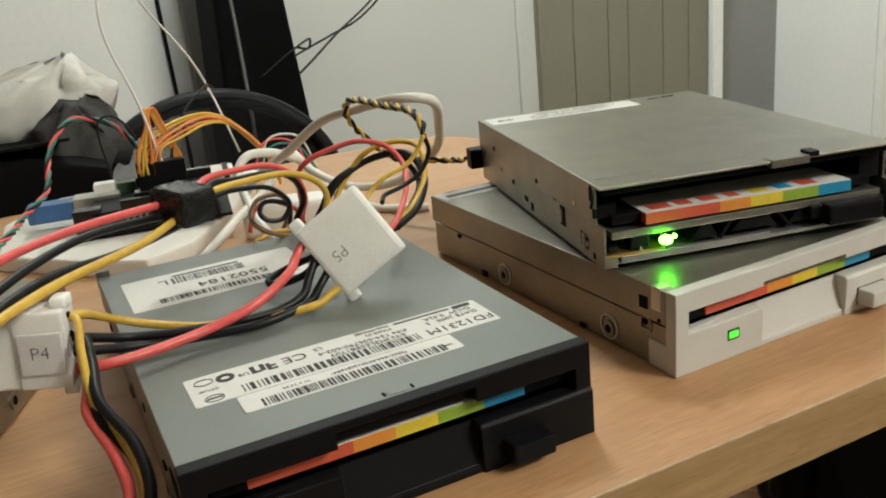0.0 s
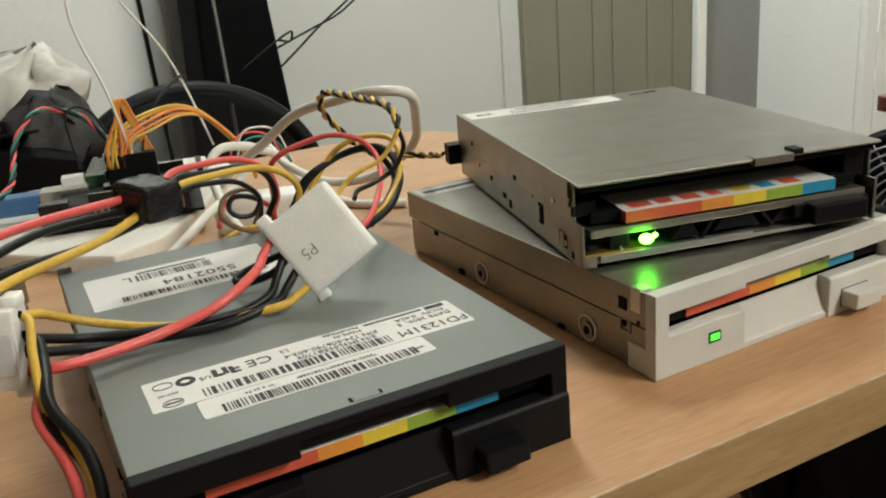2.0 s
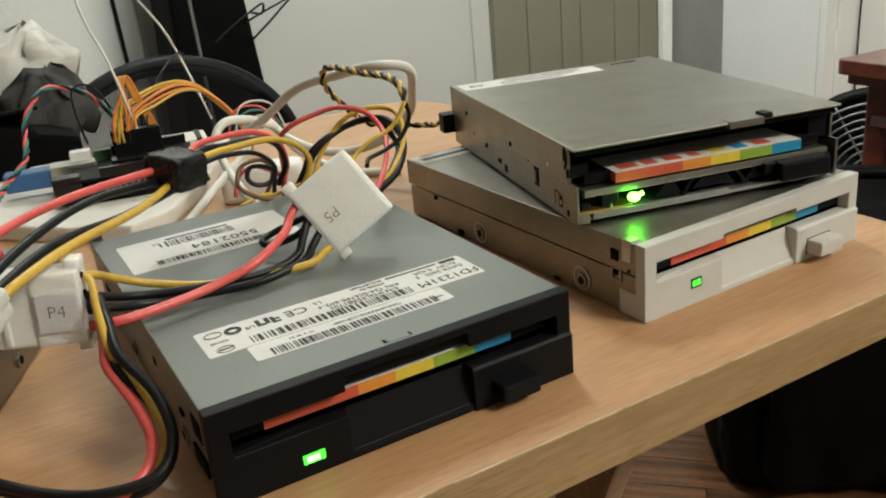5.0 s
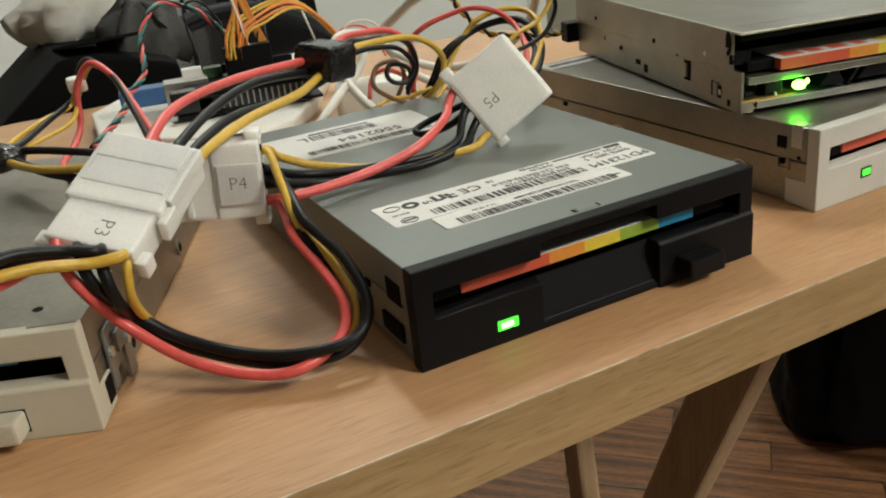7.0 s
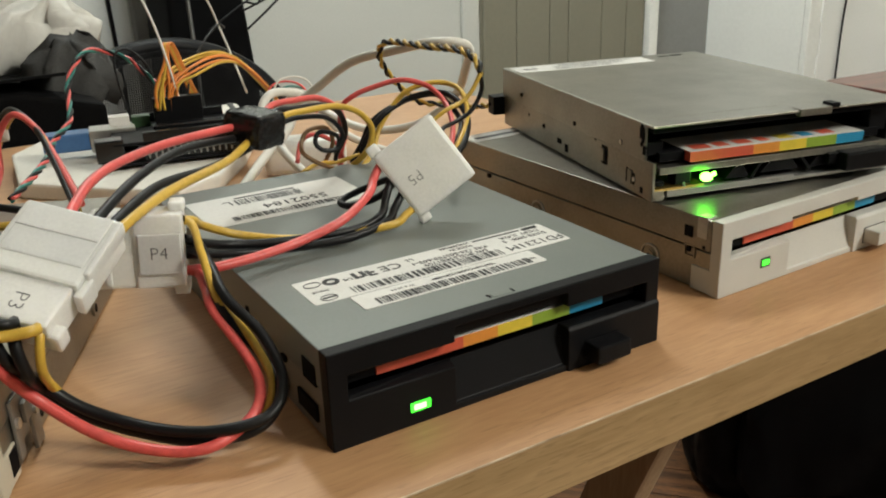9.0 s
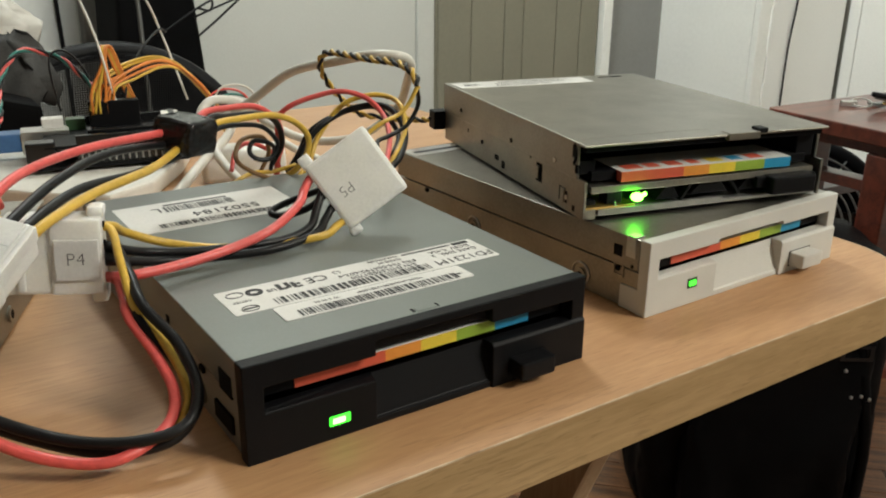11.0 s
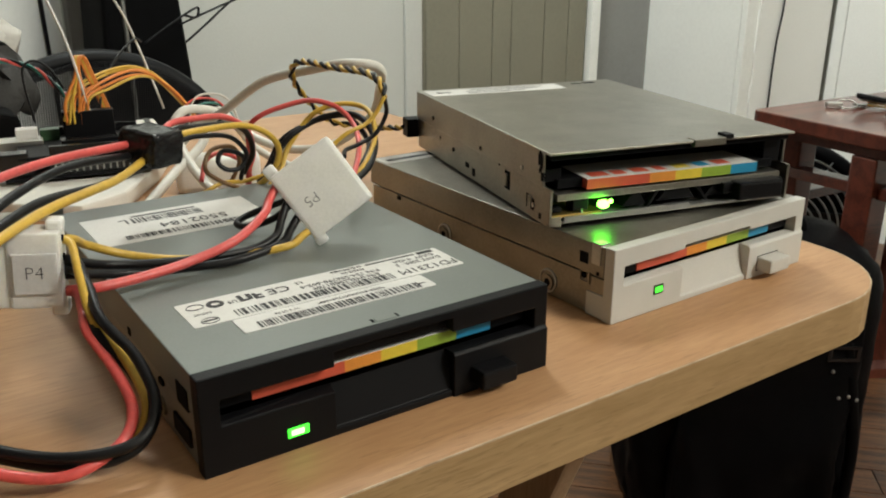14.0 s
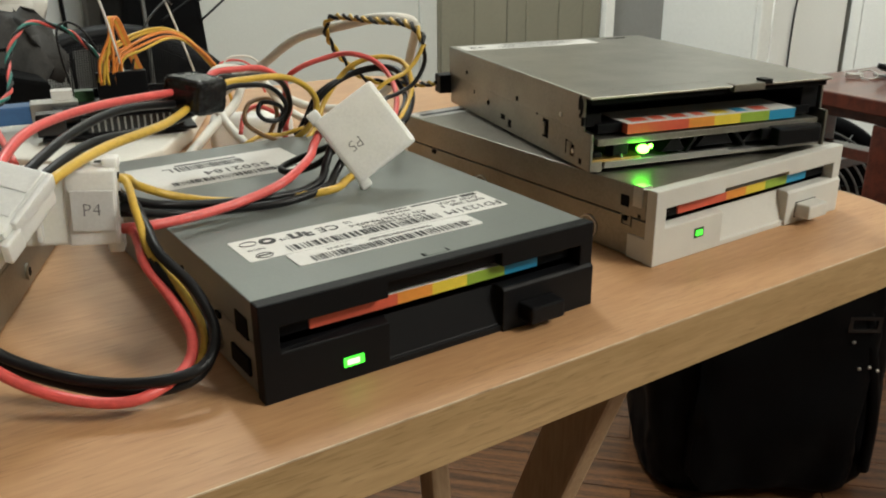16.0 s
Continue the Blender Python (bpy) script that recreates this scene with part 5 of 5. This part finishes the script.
single("standing_plank", box(0.333, 0.400, 1.66, 1.70, 0, 1.4, 0.004), "grey_strip", "narrow grey plank standing against the wall", "plank")
single("wall_cable", tube([(0.285, 1.695, 1.6), (0.290, 1.695, 1.0), (0.294, 1.695, 0.75), (0.300, 1.695, 0.5), (0.305, 1.695, 0.0)], 0.004, None, 6), "wire_black", "thin black cable hanging down the wall", "cable")
for pts in ([(0.395, 1.392, 0.690), (0.442, 1.390, 0.720), (0.478, 1.388, 0.741), (0.495, 1.388, 0.747), (0.490, 1.388, 0.731), (0.470, 1.390, 0.735)],
            [(0.468, 1.392, 0.688), (0.505, 1.390, 0.716), (0.549, 1.388, 0.751), (0.620, 1.388, 0.800), (0.680, 1.390, 0.860), (0.640, 1.392, 0.95), (0.48, 1.395, 0.98)],
            [(0.462, 1.392, 0.720), (0.500, 1.390, 0.735), (0.534, 1.388, 0.748), (0.600, 1.388, 0.775), (0.660, 1.389, 0.83), (0.655, 1.390, 0.90), (0.60, 1.392, 0.965)]):
    part("loose_cord", tube(pts, 0.0022, None, 6), "wire_black", tall, "thin black cord hanging off the case")

# ---- back wall: panelled door, frame, grey reveal, open white leaf ----
d = thing("door_1", pose(0, YB, 0), "grey-brown boarded door in a pale frame", "door", kind="structure")
edges = (1.205, 1.309, 1.418, 1.483, 1.600, 1.690, 1.760)
for a, b in zip(edges, edges[1:]):
    part("board", box(a + 0.0007, b - 0.0007, -0.022, 0.0, 0.01, 2.03, 0.005), "door_brown", d)
part("backing", box(1.200, 1.765, -0.012, 0.0, 0.005, 2.035), "door_brown", d)
part("frame_post", box(1.148, 1.200, -0.012, 0.0, 0, 2.09, 0.005), "wall", d)
part("frame_post", box(1.765, 1.798, -0.040, 0.0, 0, 2.09, 0.003), "white_door", d)
part("frame_head", box(1.148, 1.798, -0.030, 0.0, 2.092, 2.15, 0.003), "wall", d)
part("hinge", box(1.194, 1.206, -0.034, -0.022, 0.30, 0.40, 0.002), "steel_dark", d)
single("grey_reveal", box(1.800, 2.030, YB - 0.012, YB, 0, 2.2), "grey_strip", "plain grey painted strip of wall", "wall panel", kind="structure")
cup = thing("cupboard", pose(2.030, 1.400, 0), "tall white gloss-painted cupboard standing against the wall", "cupboard")
part("side_panel", box(0, 0.018, 0.002, 0.348, 0, 2.1, 0.002), "white_door", cup)
part("front_frame", box(0.0, 0.050, -0.018, 0.001, 0, 2.1, 0.003), "white_door", cup)
part("door", box(0.053, 0.395, -0.020, 0.0, 0.02, 2.08, 0.003), "panel_lit_white", cup)
part("back_body", box(0.019, 0.395, 0.002, 0.348, 0.0, 2.09), "white_door", cup)
for z0, z1 in ((0.56, 0.68), (0.42, 0.47), (0.80, 0.90)):
    part("hinge", box(0.046, 0.056, -0.023, -0.017, z0, z1, 0.001), "panel_lit_white", cup)
# right wall: boards with seams, and a cord
pw = thing("panel_wall", pose(XR, 0, 0), "off-white wall panels with narrow seams", "wall panel", kind="structure")
ys = (1.375, 1.337, 0.94, 0.54, 0.14, -0.26, -0.66)
for a, b in zip(ys, ys[1:]):
    part("panel", box(-0.014, 0, b + 0.0012, a - 0.0012, 0.0, 2.44, 0.003), "panel_lit_white", pw)
single("hanging_cable", tube([(2.165, 1.374, 2.0), (2.170, 1.374, 1.2), (2.160, 1.374, 0.85), (2.178, 1.374, 0.70), (2.162, 1.374, 0.52), (2.168, 1.374, 0.0)], 0.0028, None, 6), "wire_black", "thin black cable hanging down the cupboard", "cable")

# ---- red side table with keys ----
RZ = 0.592
red_m = pose(1.218, 0.746, 0, 0, 0, -4)
red = thing("side_table", red_m, "mahogany-stained side table with rails, keys on it", "side table")
part("tabletop", prism(rounded_rect(0, 0.50, -0.42, 0.0, 0.014, 4), RZ - 0.024, RZ, 0.004), "red_wood", red)
part("moulding", prism(rounded_rect(0.012, 0.488, -0.408, -0.012, 0.010, 3), RZ - 0.040, RZ - 0.0238, 0.003), "red_wood", red)
for x, y in ((0.075, -0.045), (0.030, -0.215), (0.440, -0.045), (0.440, -0.375)):
    part("leg", box(x - 0.022, x + 0.022, y - 0.022, y + 0.022, 0, RZ - 0.0395, 0.003), "red_wood", red)
board((0.065, -0.040, 0.487), (0.020, -0.370, 0.505), 0.034, 0.018, "red_wood", red, "rail", (0, 0, 1))
board((0.075, -0.045, 0.440), (0.440, -0.045, 0.440), 0.030, 0.018, "red_wood", red, "rail", (0, 0, 1))
board((0.030, -0.215, 0.500), (0.440, -0.215, 0.500), 0.030, 0.018, "red_wood", red, "rail", (0, 0, 1))
board((0.030, -0.215, 0.180), (0.440, -0.375, 0.180), 0.030, 0.018, "red_wood", red, "rail", (0, 0, 1))
keys = thing("key_bunch", pose(1.370, 0.655, RZ, 0, 0, -40), "bunch of steel and brass keys on a ring", "keys")
part("ring", tube([(-0.010 + 0.016 * math.cos(a), 0.015 * math.sin(a), 0.007 + 0.005 * math.sin(a)) for a in [2 * math.pi * k / 12 for k in range(12)]], 0.0014, None, 6, 3, True), "steel_bright", keys)
for i, (x, y, z, turn, tilt) in enumerate(((0.020, 0.0, 0.014, 10, 8), (0.030, -0.012, 0.008, -25, 6), (0.015, 0.014, 0.004, 40, 3), (0.034, 0.008, 0.010, -5, 10))):
    mm = pose(x, y, z, 0, tilt, turn)
    bm = disc(0.011, 0.0024, mm, None, 14)
    box(0.008, 0.040, -0.0035, 0.0035, -0.0011, 0.0011, 0.0003, bm, mm)
    for t in range(3):
        box(0.022 + t * 0.006, 0.025 + t * 0.006, -0.006, -0.003, -0.001, 0.001, 0, bm, mm)
    part("key", bm, "gold" if i % 2 else "steel_dark", keys)
part("fob", box(-0.045, -0.018, -0.006, 0.006, 0.001, 0.010, 0.002), "steel_bright", keys)
part("fob", box(0.000, 0.050, -0.010, 0.006, 0.019, 0.027, 0.003, None, pose(0, 0, 0, 0, 8, -12)), "black_plastic", keys)
single("wallet", box(-0.045, 0.045, -0.030, 0.030, 0, 0.020, 0.008, None, pose(1.375, 0.555, RZ, 0, 0, 15), 3), "black_fabric", "small black leather pouch on the side table", "pouch", smooth=True)

# ---- round fan behind the side table ----
fan = thing("floor_fan", pose(1.52, 0.86, 0.31) @ pose(0, 0, 0, 90, 0, -55), "black floor fan with a wire guard", "fan")
part("housing", tube([(0.165 * math.cos(a), 0.165 * math.sin(a), 0.03) for a in [2 * math.pi * k / 32 for k in range(32)]], 0.014, None, 8, 2, True), "black_plastic", fan)
for i in range(9):
    r = 0.035 + i * 0.0145
    part("guard_ring", tube([(r * math.cos(a), r * math.sin(a), 0.045 + 0.02 * math.cos(r * 9)) for a in [2 * math.pi * k / 24 for k in range(24)]], 0.0022, None, 6, 2, True), "steel_dark", fan)
for k in range(6):
    a = k * math.pi / 3
    part("guard_spoke", tube([(0.03 * math.cos(a), 0.03 * math.sin(a), 0.064), (0.10 * math.cos(a), 0.10 * math.sin(a), 0.058), (0.163 * math.cos(a), 0.163 * math.sin(a), 0.040)], 0.0022, None, 6, 4), "steel_dark", fan)
part("hub", disc(0.036, 0.03, Matrix.Translation((0, 0, 0.045))), "black_plastic", fan)
part("motor", disc(0.07, 0.12, Matrix.Translation((0, 0, -0.08))), "black_plastic", fan)
part("back_shell", disc(0.160, 0.01, Matrix.Translation((0, 0, -0.02))), "black_plastic", fan)
for k in range(4):
    part("blade", box(0.03, 0.145, -0.035, 0.035, -0.002, 0.002, 0.001, None, Matrix.Rotation(k * math.pi / 2, 4, "Z") @ Matrix.Translation((0, 0, 0.01)) @ Matrix.Rotation(0.4, 4, "X")), "black_gloss", fan)
part("foot_bar", tube([(-0.13, -0.300, 0.06), (-0.16, -0.10, 0.0), (-0.165, 0.0, 0.0)], 0.008, None, 8, 4), "black_plastic", fan)
part("foot_bar", tube([(0.13, -0.300, 0.06), (0.16, -0.10, 0.0), (0.165, 0.0, 0.0)], 0.008, None, 8, 4), "black_plastic", fan)
part("foot_rest", tube([(-0.13, -0.301, 0.06), (0.13, -0.301, 0.06)], 0.009, None, 8, 2), "black_plastic", fan)

# ---- black backpack on the floor ----
bag = thing("backpack", pose(1.10, 0.56, 0, 0, 0, -35), "black leather backpack with straps and metal studs on the floor", "backpack")


def puffed(x0, x1, y0, y1, z0, z1, seed, cuts=5, rough=0.008, bevel=0.07):
    rr = random.Random(seed)
    bm = box(x0, x1, y0, y1, z0, z1)
    bmesh.ops.subdivide_edges(bm, edges=bm.edges[:], cuts=cuts, use_grid_fill=True)
    c = Vector(((x0 + x1) / 2, (y0 + y1) / 2, (z0 + z1) / 2))
    h = Vector(((x1 - x0) / 2, (y1 - y0) / 2, (z1 - z0) / 2))
    for v in bm.verts:
        u = Vector(((v.co.x - c.x) / h.x, (v.co.y - c.y) / h.y, (v.co.z - c.z) / h.z))
        k = 1 / max(1e-6, (abs(u.x) ** 8 + abs(u.y) ** 8 + abs(u.z) ** 8) ** 0.125)
        u *= k
        v.co = c + Vector((u.x * h.x, u.y * h.y, u.z * h.z)) + rough * Vector((rr.uniform(-1, 1), rr.uniform(-1, 1), rr.uniform(-1, 1)))
        v.co.z = max(v.co.z, z0)
    return bm


def creased(bm, seed):
    """Soft folds over a stuffed form."""
    for v in bm.verts:
        p = v.co * 9 + Vector((seed, seed * 0.7, 0))
        v.co += 0.020 * noise.noise(p) * Vector((1, 1, 0.3)) + 0.007 * (1 - abs(noise.noise(p * 2.7)) * 3) * Vector((0.6, 1, 0))
        v.co.z = max(v.co.z, 0)
    return bm


part("body", creased(puffed(-0.25, 0.105, -0.13, 0.13, 0, 0.45, 2, 16, 0.001), 3), "leather", bag, smooth=True)
part("front_pocket", creased(puffed(-0.19, 0.055, -0.165, -0.10, 0.03, 0.41, 3, 12, 0.001), 5), "leather", bag, smooth=True)
part("strap", tube([(0.020, -0.110, 0.420), (0.030, -0.142, 0.36), (0.044, -0.150, 0.30), (0.056, -0.152, 0.24), (0.070, -0.148, 0.16), (0.080, -0.130, 0.06)], 0.009, None, 8), "leather", bag, "black leather strap")
part("handle", tube([(-0.10, 0.0, 0.44), (-0.09, 0.0, 0.465), (0.0, 0.0, 0.465), (0.01, 0.0, 0.44)], 0.010, None, 8), "leather", bag)
for x, z in ((0.018, 0.292), (0.032, 0.250), (0.046, 0.252), (0.058, 0.247)):
    bm = bmesh.new()
    bmesh.ops.create_uvsphere(bm, u_segments=10, v_segments=6, radius=0.0028, matrix=Matrix.Translation((x, -0.160, z)))
    part("stud", bm, "steel_bright", bag, "shiny metal stud", True)
part("buckle", ring([(0.006, -0.012), (0.052, -0.012), (0.052, 0.012), (0.006, 0.012)], [(0.012, -0.007), (0.046, -0.007), (0.046, 0.007), (0.012, 0.007)], 0.0, 0.004), "black_gloss", bag, "shiny black buckle frame").data.transform(Matrix(((1, 0, 0, 0), (0, 0, -1, -0.158), (0, 1, 0, 0.320), (0, 0, 0, 1))))

# ---- ceiling lamp ----
lamp = thing("ceiling_lamp", pose(1.05, -1.30, 2.45), "round lit glass ceiling lamp on a short stem", "ceiling lamp", kind="structure")
part("base", disc(0.06, 0.04, Matrix.Translation((0, 0, -0.02))), "white_door", lamp)
part("stem", disc(0.008, 0.14, Matrix.Translation((0, 0, -0.10)), None, 12), "white_door", lamp)
part("glass", disc(0.36, 0.05, Matrix.Translation((0, 0, -0.19)), None, 40, 0.38), "lamp_glass", lamp)

# unseen body for the added rear fill light
rear = thing("ceiling_lamp", pose(0.50, 1.10, 2.45), "added unseen fill lamp with round lit glass close to the ceiling", "ceiling lamp", kind="structure")
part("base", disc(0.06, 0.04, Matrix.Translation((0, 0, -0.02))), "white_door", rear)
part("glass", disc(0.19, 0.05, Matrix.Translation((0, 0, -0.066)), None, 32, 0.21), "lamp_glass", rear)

# ---- parquet ----
floor = bpy.data.objects["floor"]
base = box(-0.035, 0.035, -0.22, 0.22, 0, 0.004, 0.0012)
plank = mesh_object("plank", base, "floor")
plank.parent, plank.location = floor, (0.25, 0.05, 0.0)
plank.rotation_euler = (0, 0, radians(45))
pitch, run = 0.0715, 0.4415
count = 0
for i in range(-40, 40):
    for j in range(-12, 12):
        u, v = i * pitch, j * run + (i % 3) * 0.147
        x, y = 0.9 + (u - v) * 0.7071, 0.6 + (u + v) * 0.7071
        if -0.35 < x < 1.75 and 0.0 < y < 1.45 and count < 290:
            ob = bpy.data.objects.new("plank", plank.data)
            scene.collection.objects.link(ob)
            ob.parent, ob.location, ob.rotation_euler = floor, (x, y, 0.0), (0, 0, radians(45))
            count += 1
bpy.data.objects.remove(plank)
